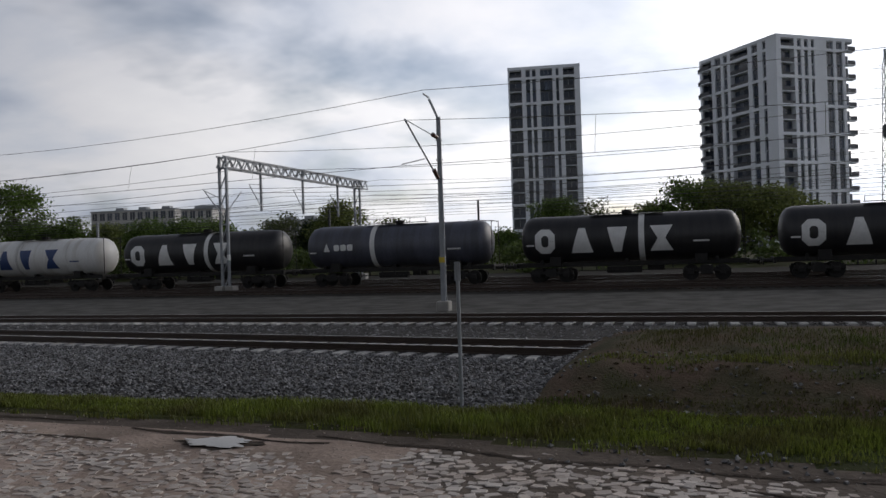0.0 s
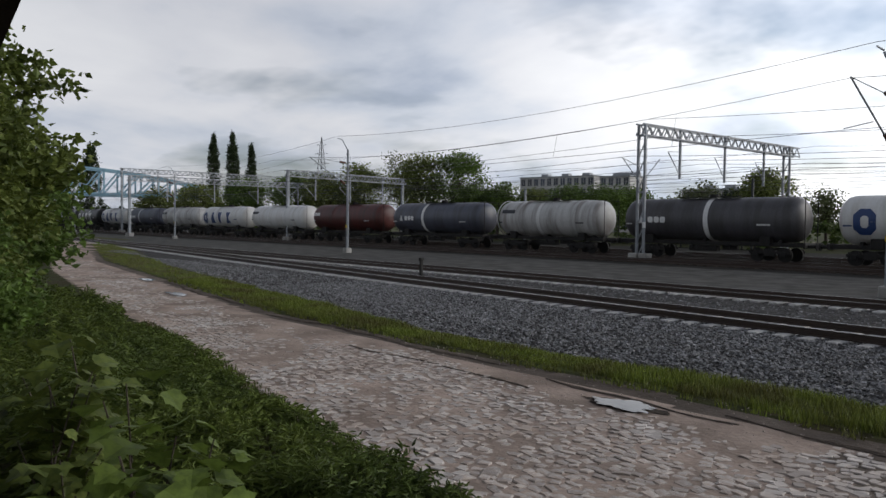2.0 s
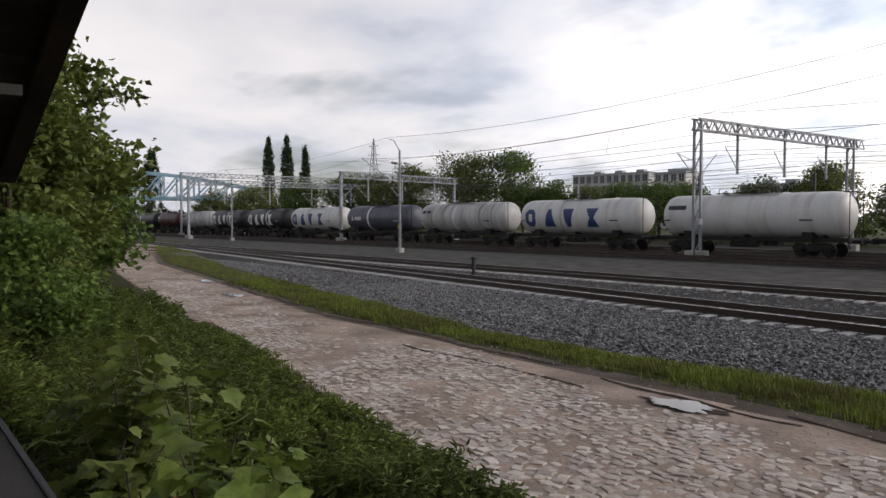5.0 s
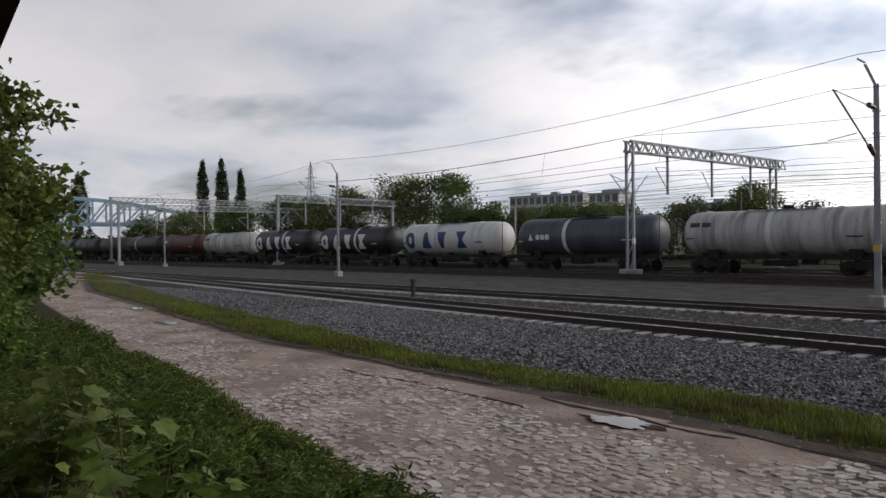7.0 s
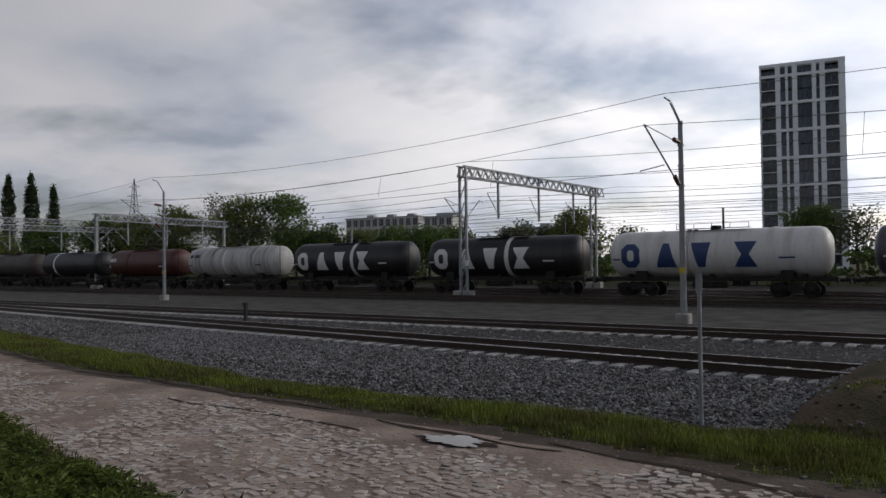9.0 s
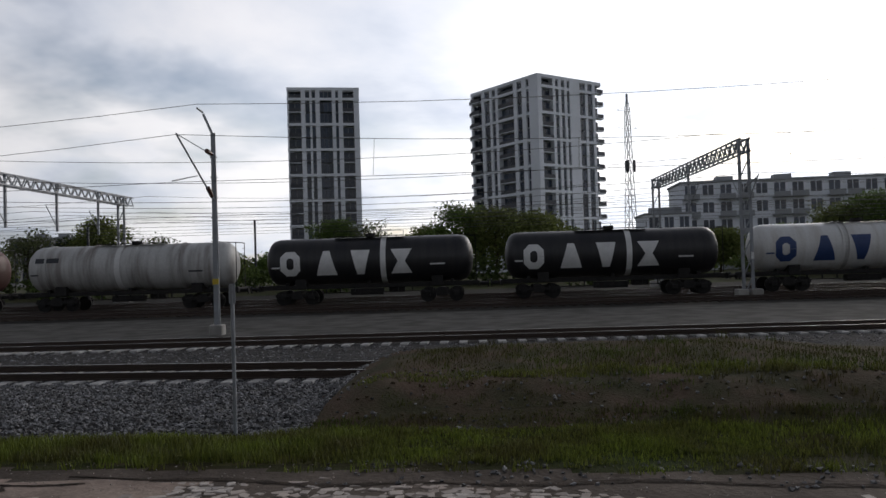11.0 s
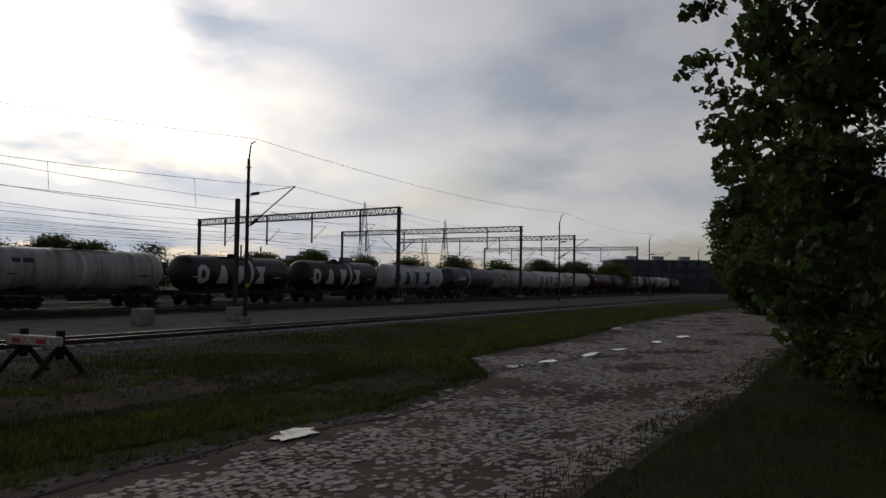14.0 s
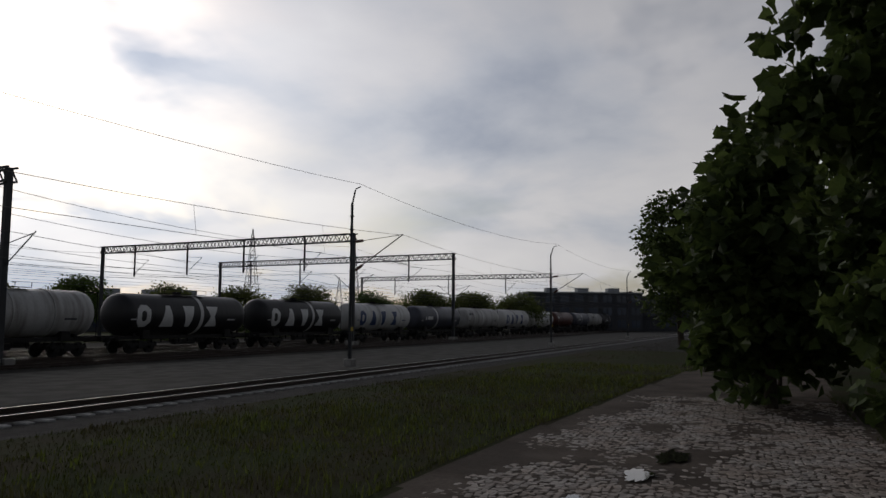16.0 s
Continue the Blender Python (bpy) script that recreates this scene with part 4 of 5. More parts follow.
slab_block(pose(-118, 190, 0, 0, 0, 6), 22, 10, 12.0, 3, 8, M_PREFAB, "low grey block behind the yard", False)
slab_block(pose(-18, 190, 0, 0, 0, 0), 7, 8, 8.0, 3, 3, M_PREFAB, "small grey building far behind the yard", False)
slab_block(pose(232, 66, 0, 0, 0, -60), 30, 14, 9.6, 3, 8, M_DGREY, "dark flat-roofed industrial building beyond the yard", False)
slab_block(pose(252, 52, 0, 0, 0, -75), 30, 14, 9.0, 3, 8, M_DGREY, "dark flat-roofed industrial building beyond the yard", False)
slab_block(pose(150, 128, 0, 0, 0, -20), 30, 12, 7.0, 2, 8, M_DGREY, "low dark shed beyond the yard", False)


# ---- lattice pylons ----
def pylon(x, y, h, w, label, arms=True):
    p = empty("lattice_pylon", pose(x, y, 0, 0, 0, 20), label, "pylon", "power pylons")
    bm = bmesh.new()

    def at(z):
        u = z / h
        return w * (1 - u) ** 1.3 * 0.5 + 0.35 * (1 if u < 0.95 else 0.3)
    zs = [h * (1 - (1 - k / 14) ** 1.25) for k in range(15)]
    for z0, z1 in zip(zs[:-1], zs[1:]):
        a, b = at(z0), at(z1)
        c0 = [(-a, -a, z0), (a, -a, z0), (a, a, z0), (-a, a, z0)]
        c1 = [(-b, -b, z1), (b, -b, z1), (b, b, z1), (-b, b, z1)]
        for k in range(4):
            bar(bm, c0[k], c1[k], 0.16 if arms else 0.11)
            bar(bm, c0[k], c1[(k + 1) % 4], 0.08)
            bar(bm, c1[k], c1[(k + 1) % 4], 0.07)
    part("tower_body", bm, M_DARKST if arms else M_GALV, p)
    for z, L in ((0.70, 4.2), (0.81, 3.4), (0.91, 2.6)) if arms else ((0.80, 2.2), (0.90, 2.4)):
        bm = bmesh.new()
        for s in (-1, 1):
            bar(bm, (0, 0, z * h), (s * L, 0, z * h + 0.2), 0.12 if arms else 0.06)
            bar(bm, (0, 0, z * h + 1.0), (s * L, 0, z * h + 0.2), 0.08 if arms else 0.04)
        part("crossarm", bm, M_DARKST, p)
    return p


py = pylon(31.9, 156.8, 36.0, 1.5, "slender lattice pylon with antenna panels", False)
for k, (dx, dy) in enumerate(((-0.75, -0.75), (0.75, -0.75), (0.0, 0.8))):
    part("antenna_panel", boxes((dx - 0.25, dx + 0.25, dy - 0.2, dy + 0.2, 20.0, 22.4), bevel=0.05), M_DARKST, py)
pylon(289, 197, 38, 7, "far lattice power pylon")
pylon(396, 213, 38.6, 7, "far lattice power pylon")
pylon(-297, 185, 40, 7, "far lattice power pylon")
pylon(470, 268, 30, 7, "far lattice power pylon")


# ---- footbridge over the yard, far off ----
fb = empty("footbridge", pose(-150, 0, 0), "pale blue steel truss footbridge across the yard", "footbridge")
for s in (-1.5, 1.5):
    bm = bmesh.new()
    prev = None
    for k in range(17):
        y = 12 + 54 * k / 16
        top = 8.7 + 3.0 * math.sin(math.pi * k / 16)
        bar(bm, (s, y, 7.0), (s, y, top), 0.26)
        if prev:
            bar(bm, (s, prev[0], prev[1]), (s, y, top), 0.42)
            bar(bm, (s, prev[0], 7.0), (s, y, 7.0), 0.42)
            bar(bm, (s, prev[0], 7.0), (s, y, top), 0.24)
        prev = (y, top)
    part("truss", bm, M_BLUEST, fb)
part("deck", boxes((-1.6, 1.6, 10, 68, 6.5, 6.85)), M_BLUEST, fb)
for y in (11, 40, 67):
    part("pier", boxes((-1.2, 1.2, y - 0.4, y + 0.4, 0, 6.6), bevel=0.05), M_CONCD, fb)


# ---- plants ----
def orient(n, up_bias=0.3, droop=0.0):
    """n random frames: the leaf's length, its width and its normal."""
    d = rng.normal(size=(n, 3))
    d[:, 2] = d[:, 2] * 0.5 - droop
    d /= np.linalg.norm(d, axis=1)[:, None]
    r = rng.normal(size=(n, 3)) + np.array([0, 0, up_bias])
    w = np.cross(d, r)
    w /= np.linalg.norm(w, axis=1)[:, None] + 1e-9
    return d, w, np.cross(w, d)


LOBES = np.array([(0.0, 0.0), (0.30, 0.02), (0.54, 0.18), (0.46, 0.33), (0.58, 0.62), (0.33, 0.66), (0.0, 1.0), (-0.33, 0.66), (-0.58, 0.62), (-0.46, 0.33), (-0.54, 0.18), (-0.30, 0.02)])


def leaf_mesh(name, centres, size, material, lobed=False, droop=0.2, up=0.3, wide=0.36):
    """Folded leaves: a diamond of two halves, or a lobed outline fanned from its middle."""
    n = len(centres)
    size = np.broadcast_to(np.asarray(size, float), (n,)) * rng.uniform(0.65, 1.25, n)
    d, w, nn = orient(n, up, droop)
    c = np.asarray(centres)
    S = size[:, None]
    if not lobed:
        v = np.stack([c, c + d * 0.45 * S + w * wide * S + nn * 0.10 * S, c + d * S - nn * 0.08 * S, c + d * 0.45 * S - w * wide * S + nn * 0.10 * S], 1).reshape(-1, 3)
        k = np.arange(n)[:, None] * 4
        f = np.concatenate([k + np.array([[0, 1, 2]]), k + np.array([[0, 2, 3]])])
    else:
        m = len(LOBES)
        vs = [c + d * 0.35 * S - nn * 0.03 * S]
        for u, t in LOBES:
            vs.append(c + w * u * S * 1.15 + d * t * S + nn * (abs(u) * 0.22 - (t > 0.9) * 0.15) * S)
        v = np.stack(vs, 1).reshape(-1, 3)
        k = np.arange(n)[:, None] * (m + 1)
        f = np.concatenate([k + np.array([[0, 1 + q, 1 + (q + 1) % m]]) for q in range(m)])
    return mesh_of(name, v, f, material)


def limb(bm, a, b, r0, r1, seg=7, bend=0.15):
    a, b = Vector(a), Vector(b)
    mid = a.lerp(b, 0.5) + Vector((random.uniform(-1, 1), random.uniform(-1, 1), random.uniform(-0.3, 0.6))) * bend * (b - a).length
    for p, q, s, e in ((a, mid, r0, (r0 + r1) / 2), (mid, b, (r0 + r1) / 2, r1)):
        d = q - p
        c = bmesh.ops.create_cone(bm, cap_ends=True, segments=seg, radius1=s, radius2=e, depth=d.length * 1.04)
        bmesh.ops.transform(bm, matrix=Matrix.Translation((p + q) / 2) @ d.to_track_quat("Z", "Y").to_matrix().to_4x4(), verts=c["verts"])


def clumpy(centre, radii, clumps, per, spread, seed, low=-1.0):
    """Leaf places gathered in clumps near the skin of an uneven crown."""
    g = np.random.default_rng(seed)
    d = g.normal(size=(clumps, 3))
    d /= np.linalg.norm(d, axis=1)[:, None]
    d[:, 2] = np.where(d[:, 2] < low, -d[:, 2], d[:, 2])
    rad = g.uniform(0.45, 1.0, clumps) ** 0.6 * (0.82 + 0.18 * np.sin(3 * d[:, 0] + 4 * d[:, 2] + seed))
    cc = np.asarray(centre) + d * rad[:, None] * np.asarray(radii)
    k = g.integers(0, clumps, clumps * per)
    p = cc[k] + np.clip(g.normal(size=(len(k), 3)), -1.7, 1.7) * spread * np.array([1, 1, 0.6])
    return p, cc


def tree(x, y, h, crown_r, crown_z, material, label, clumps=90, per=40, leaf=0.3, spread=0.6, seed=1, trunk=0.25, lobed=False, low=-0.7, name="tree", cat="tree"):
    t = empty(name, pose(x, y, ground_z(x, y) - 0.05), label, cat)
    rz = (h - crown_z) / 2
    mid = (0, 0, crown_z + rz)
    p, cc = clumpy(mid, (crown_r, crown_r, rz), clumps, per, spread, seed, low)
    p[:, 2] = np.where(p[:, 2] < 0.15, 0.15 + 0.4 * np.abs(p[:, 2] - 0.15), p[:, 2])
    random.seed(seed)
    bm = bmesh.new()
    limb(bm, (0, 0, 0), (random.uniform(-.3, .3), random.uniform(-.3, .3), crown_z + rz * 1.1), trunk, trunk * 0.4, 10, 0.03)
    for q in cc[:: max(1, len(cc) // 26)]:
        z0 = max(0.1, crown_z * 0.6, min(q[2] - 0.8, crown_z + rz))
        limb(bm, (0, 0, z0), q, trunk * 0.32, trunk * 0.06, 5)
    part("trunk", bm, M_BARK, t, "branching bark trunk")
    o = new("crown", leaf_mesh("crown", p, leaf, material, lobed))
    o.parent = t
    return t


# trees and shrubs behind the yard: azimuth (left positive), distance, top, radius
def by_az(az, dist):
    return -dist * math.sin(radians(az)), dist * math.cos(radians(az))


GT = "leafy green tree behind the yard"
FAR = [  # az, dist, height, radius, material, base of the crown
    (51.0, 120, 13.4, 5.0, M_LEAFD, 3), (48.1, 118, 13.2, 5.4, M_LEAFD, 2), (52.3, 130, 14.8, 3.6, M_LEAFP, 4), (55.0, 130, 12.8, 4.0, M_LEAFD, 2), (57.5, 130, 11.5, 4.5, M_LEAFD, 2), (60.0, 135, 11.3, 4.5, M_LEAFD, 2),
    (45.0, 118, 8.4, 3.6, M_LEAFY, 1), (42.4, 120, 7.4, 3.6, M_LEAFD, 1), (39.8, 112, 8.2, 3.2, M_LEAFY, 1), (37.2, 112, 8.0, 4.0, M_LEAFD, 1), (35.0, 116, 8.6, 3.0, M_LEAFY, 1), (33.0, 125, 7.0, 3.5, M_LEAFD, 1),
    (30.8, 110, 8.4, 3.2, M_LEAFP, 2), (28.3, 110, 7.2, 2.6, M_POPLAR, 1), (26.2, 105, 9.3, 4.6, M_LEAFD, 1.5), (22.5, 110, 7.4, 2.2, M_LEAFP, 2), (47.0, 128, 9.0, 4.0, M_LEAFY, 1),
    (10.3, 120, 11.0, 4.0, M_LEAFD, 2), (7.8, 118, 10.6, 3.2, M_LEAFP, 2), (5.2, 120, 6.8, 2.6, M_LEAFD, 1), (3.4, 105, 8.0, 3.2, M_LEAFD, 1), (1.2, 100, 10.7, 5.0, M_LEAFD, 1), (-1.6, 98, 10.8, 5.6, M_LEAFD, 1), (-4.4, 98, 9.8, 5.4, M_LEAFD, 1), (-6.4, 102, 7.2, 3.6, M_LEAFD, 1),
    (-14.0, 110, 6.0, 3.0, M_LEAFD, 1), (-17.5, 112, 6.2, 3.0, M_LEAFD, 1), (-22.0, 108, 6.0, 3.0, M_LEAFY, 1), (-25.3, 105, 9.2, 4.2, M_LEAFD, 1), (-27.2, 104, 10.6, 4.4, M_LEAFD, 1), (-29.2, 106, 8.2, 3.6, M_LEAFD, 1), (-31.2, 110, 6.6, 3.4, M_LEAFD, 1),
    (-34.4, 115, 8.0, 3.6, M_LEAFD, 1), (-36.8, 118, 7.4, 3.4, M_LEAFD, 1), (-40.8, 125, 8.2, 4.0, M_LEAFP, 1), (-44.5, 130, 7.0, 3.6, M_LEAFP, 1), (-48.5, 140, 7.6, 4.0, M_LEAFD, 1), (-51.8, 150, 8.6, 4.4, M_LEAFD, 1), (-55.5, 160, 7.6, 4.6, M_LEAFD, 1), (-59.0, 165, 7.6, 5.0, M_LEAFD, 1), (-62.5, 170, 8.0, 5.4, M_LEAFD, 1), (-66.0, 175, 7.6, 5.0, M_LEAFD, 1), (-69.0, 178, 8.2, 5.0, M_LEAFD, 1), (-71.5, 180, 8.0, 5.0, M_LEAFD, 1), (-74.0, 185, 7.4, 5.0, M_LEAFD, 1),
    (63.5, 140, 9.5, 4.6, M_LEAFD, 1), (66.5, 150, 9.0, 5.0, M_LEAFD, 1), (69.5, 160, 9.0, 5.0, M_LEAFD, 1), (18.0, 118, 5.6, 3.2, M_LEAFD, 0.5), (14.5, 118, 5.4, 3.2, M_LEAFD, 0.5),
]
for k, (az, dist, h, r, m_, cz) in enumerate(FAR):
    x, y = by_az(az, dist)
    tree(x, y, h, r, cz, M_LEAFY if m_ is M_LEAFD and k % 4 == 1 else M_LEAFG if m_ is M_LEAFD else m_, GT if m_ is not M_LEAFP else "sparse pale spring tree behind the yard", clumps=90 if m_ is not M_LEAFP else 50, per=90 if m_ is not M_LEAFP else 40, leaf=0.36, spread=0.85, seed=k + 3, trunk=0.22, low=-0.8)
def poplar(x, y, h, r, seed):
    """A slim tree whose crown is a pointed flame of small clumps."""
    g = np.random.default_rng(seed)
    t = empty("poplar_tree", pose(x, y, 0), "tall slim poplar far beyond the yard", "tree")
    bm = bmesh.new()
    limb(bm, (0, 0, 0), (0.2, 0, h * 0.9), 0.4, 0.06, 8, 0.01)
    part("trunk", bm, M_BARK, t)
    n = 9000
    k = g.integers(0, 240, n)
    cu, ca, cr = g.uniform(0.04, 1, 240), g.uniform(0, 6.28, 240), g.uniform(0.3, 1, 240)
    wide = r * np.sin(np.pi * np.clip(cu, 0, 1) ** 0.75) ** 0.6
    c = np.stack([wide * cr * np.cos(ca), wide * cr * np.sin(ca), h * cu * 0.97], 1)
    p = c[k] + g.normal(size=(n, 3)) * np.array([0.24, 0.24, 0.6])
    o = new("crown", leaf_mesh("crown", p, 0.5, M_POPLAR, droop=-0.4))
    o.parent = t
    return t


for k, (az, dist, h, r) in enumerate(((65.7, 240, 28.0, 2.0), (64.4, 240, 29.0, 2.1), (63.1, 245, 25.8, 1.8), (75.3, 260, 24.5, 3.2), (73.7, 255, 25.2, 3.4))):
    poplar(*by_az(az, dist), h, r, 80 + k)

# far woods that close the horizon
wp = []
for k in range(360):
    az = radians(k + rng.uniform(-0.5, 0.5))
    dd = rng.uniform(300, 420)
    x, y = -dd * math.sin(az), dd * math.cos(az)
    p, _ = clumpy((x, y, 3.0), (7, 7, rng.uniform(3.5, 5.5)), 16, 6, 1.2, 500 + k)
    wp.append(p)
wp = np.concatenate(wp)
wp[:, 2] = np.maximum(wp[:, 2], 0.1)
tagged(new("far_woods", leaf_mesh("far_woods", wp, 2.6, M_POPLAR)), "dark far woods along the horizon", "woods", kind="stuff")
# hedge of scrub along the far edge of the yard
hp = []
for k in range(150):
    x, y = -190 + 2.9 * k + rng.uniform(-1, 1), 84 + 8 * math.sin(k * 0.7) + rng.uniform(-2, 2)
    p, _ = clumpy((x, y, 1.6), (2.2, 2.0, rng.uniform(1.2, 2.4)), 14, 16, 0.45, 900 + k)
    hp.append(p)
hp = np.concatenate(hp)
hp[:, 2] = np.maximum(hp[:, 2], 0.05)
tagged(new("scrub_hedge", leaf_mesh("scrub_hedge", hp, 0.6, M_LEAFD)), "dark scrub along the far edge of the yard", "scrub", kind="stuff")

# the large trees at the road's bend, and scrub beneath them
DT = "large dark maple overhanging the cobbled road"
tree(90.0, 2.0, 11, 6.0, 0.8, M_LEAFD, DT, clumps=170, per=60, leaf=0.5, spread=0.6, seed=201, trunk=0.55, lobed=False, low=-0.85)
tree(86.0, -8.0, 14, 7.0, 0.8, M_LEAFD, DT, clumps=150, per=60, leaf=0.5, spread=0.6, seed=202, trunk=0.55, low=-0.85)
tree(130.0, 17.0, 17.5, 5.0, 0.5, M_LEAFD, "tall tree standing alone where the road ends", clumps=150, per=60, leaf=0.5, spread=0.7, seed=206, trunk=0.35, low=-0.9)
tree(69.5, 7.4, 10.0, 2.6, -1.5, M_LEAFD, "bushy young tree beside the large maples", clumps=130, per=60, leaf=0.5, spread=0.5, seed=203, trunk=0.2, low=-0.9)
for k, (x, y, h, r) in enumerate(((73, 3.0, 7.0, 4.0), (71, -3.5, 8.0, 4.6), (74, -9, 7.5, 4.8), (73, 7.2, 5.0, 2.6), (66, 0.0, 4.0, 3.2))):
    tree(x, y, h, r, 0.2, M_LEAFD, "dense dark shrub at the roadside", clumps=90, per=50, leaf=0.5, spread=0.5, seed=210 + k, trunk=0.08, low=-0.5, name="shrub", cat="shrub")
# dark roadside growth nearer by
for k, (x, y, h, r) in enumerate(((17.5, -1.0, 1.6, 1.6), (19.5, -0.2, 1.5, 1.4), (16.0, -3.0, 1.8, 2.0), (26.5, -2.0, 3.0, 2.2), (13.5, -2.6, 1.2, 1.5))):
    tree(x, y, h, r, 0.1, M_LEAFD, "dense dark shrub at the roadside", clumps=70, per=60, leaf=0.22, spread=0.3, seed=230 + k, trunk=0.06, low=-0.4, name="shrub", cat="shrub")

tree(21.8, -1.4, 15.0, 6.0, -1.0, M_LEAFD, "large dark maple with low hanging boughs at the roadside", clumps=290, per=64, leaf=0.22, spread=0.36, seed=251, trunk=0.3, lobed=True, low=-1.0)
tree(19.0, -5.5, 13.0, 4.8, 0.3, M_LEAFD, "large dark maple with low hanging boughs at the roadside", clumps=90, per=60, leaf=0.24, spread=0.42, seed=252, trunk=0.28, low=-1.0)

tree(44.0, 1.6, 13.0, 3.9, -1.0, M_LEAFD, "large dark maple with low hanging boughs at the roadside", clumps=230, per=70, leaf=0.3, spread=0.42, seed=253, trunk=0.3, low=-1.0)
tree(57.5, 4.0, 12.4, 3.4, -1.2, M_LEAFD, "large dark maple with low hanging boughs at the roadside", clumps=260, per=60, leaf=0.24, spread=0.28, seed=254, trunk=0.24, lobed=True, low=-1.0)

# growth beside the loading platform: a small maple, tall weeds and a maple sapling
tree(-17.6, 2.5, 7.0, 2.3, 0.4, M_LEAF, "small leafy maple crowding the loading platform", clumps=190, per=85, leaf=0.19, spread=0.28, seed=301, trunk=0.12, lobed=False, low=-0.9)
tree(-15.8, 2.2, 4.6, 1.7, 0.2, M_LEAF, "small leafy maple crowding the loading platform", clumps=130, per=90, leaf=0.14, spread=0.25, seed=304, trunk=0.08, low=-0.95)
tree(-12.6, 1.9, 2.6, 1.0, 0.1, M_LEAFY, "leafy shrub crowding the loading platform", clumps=60, per=90, leaf=0.11, spread=0.2, seed=305, trunk=0.04, low=-0.8, name="shrub", cat="shrub")
tree(-14.6, 1.9, 6.2, 1.3, 0.4, M_LEAF, "small leafy maple crowding the loading platform", clumps=110, per=80, leaf=0.15, spread=0.22, seed=302, trunk=0.09, low=-0.9)
tree(-23.0, 4.6, 5.0, 2.0, 0.3, M_LEAFY, "small leafy maple crowding the loading platform", clumps=110, per=50, leaf=0.22, spread=0.34, seed=303, trunk=0.1, low=-0.9)


SAPLINGS = [(-4.45, 1.66, 1.38, 130, 0.17), (-5.75, 1.38, 1.38, 160, 0.165), (-6.75, 1.72, 1.42, 140, 0.165), (-5.0, 1.35, 0.85, 70, 0.15)]


def weeds():
    """Single plants with leaves in whorls up their stems: tall by the platform, low by the road."""
    pts, big = [], []
    for k in range(1000):
        x = rng.uniform(-25, -3.3) if k % 4 == 0 else rng.uniform(-17, -3.3)
        y1 = road_s(x) - 0.12
        y0 = max(1.2, y1 - 4.0)
        v = rng.uniform(0, 1) ** 0.85
        y = y0 + (y1 - y0) * v
        top = (0.86 + 0.36 * math.sin(1.1 * x + 1.7 * y) + 0.20 * math.sin(3.1 * x - 2.3 * y)) * (1 - 0.84 * v ** 1.6) * rng.uniform(0.6, 1.2)
        top *= 0.55 + 0.45 * min(1.0, max(0.0, (-3.0 - x) / 2.2))
        if any((x - a) ** 2 + (y - b) ** 2 < 0.30 for a, b, *_ in SAPLINGS):
            top = min(top, 0.45)
        n = 64
        lean = rng.normal(0, 0.10, 2)
        u = rng.uniform(0.05, 1, n) ** 0.7
        a, r = rng.uniform(0, 6.28, n), (0.05 + 0.13 * rng.uniform(0, 1, n)) * (1.25 - 0.8 * u)
        p = np.stack([x + lean[0] * u + r * np.cos(a), y + lean[1] * u + r * np.sin(a), 0.02 + top * u], 1)
        pts.append(p)
        big.append(np.full(n, 0.17 if k % 4 == 0 else 0.12) * (1.15 - 0.45 * u))
    p, size = np.concatenate(pts), np.concatenate(big)
    ok = p[:, 1] > 1.10
    ob = new("tall_weeds", leaf_mesh("tall_weeds", p[ok], size[ok], M_WEED, up=0.8, wide=0.14, droop=0.0))
    return tagged(ob, "dense green weeds and nettles beside the platform", "weeds", kind="stuff")


weeds()


def sapling(x, y, h, n, size, seed, leaf_mat):
    g = np.random.default_rng(seed)
    s = empty("maple_sapling", pose(x, y, 0), "young maple sapling with broad lobed leaves among the weeds", "sapling", "maple saplings")
    tips = []
    for k in range(7):
        bm = bmesh.new()
        a = g.uniform(0, 6.28)
        b = (math.cos(a) * g.uniform(0.1, 0.5), math.sin(a) * g.uniform(0.1, 0.5), h * g.uniform(0.55, 1.0))
        limb(bm, (0, 0, 0), b, 0.014, 0.005, 5, 0.1)
        tips.append(b)
        part("stem", bm, M_BARK, s)
    tips = np.array(tips)
    u = g.uniform(0.45, 1.05, n)[:, None]
    c = tips[g.integers(0, 7, n)] * u + g.normal(size=(n, 3)) * np.array([0.16, 0.16, 0.07])
    lv = [(0, 0.35, -0.03)] + [(1.1 * a, b, 0.16 * abs(a) - 0.22 * b * b) for a, b in LOBES]
    me = mesh_of("leaf", lv, [(0, 1 + q, 1 + (q + 1) % 12) for q in range(12)], leaf_mat)
    for k in range(n):
        o = share("leaf", me, s, pose(*c[k], g.uniform(-40, 5), g.uniform(-20, 20), math.degrees(math.atan2(c[k][1], c[k][0])) - 90 + g.uniform(-50, 50)) @ Matrix.Scale(size * g.uniform(0.55, 1.2), 4))
    return s


for k, (x, y, h, n, size) in enumerate(SAPLINGS):
    sapling(x, y, h, n, size, k + 1, M_LEAF if k in (1, 2) else M_SAPL)
dead = empty("withered_plant", pose(-4.7, 1.25, 0.0), "withered brown leaves on a dry stalk", "withered plant")
bm = bmesh.new()
limb(bm, (0, 0, 0), (0.05, 0.02, 0.8), 0.012, 0.005, 5)
part("stalk", bm, M_BARK, dead)
o = new("leaves", leaf_mesh("leaves", np.array([0, 0, 0.68]) + rng.normal(size=(12, 3)) * np.array([0.08, 0.08, 0.08]), 0.11, M_DEADLF, droop=0.8))
o.parent = dead

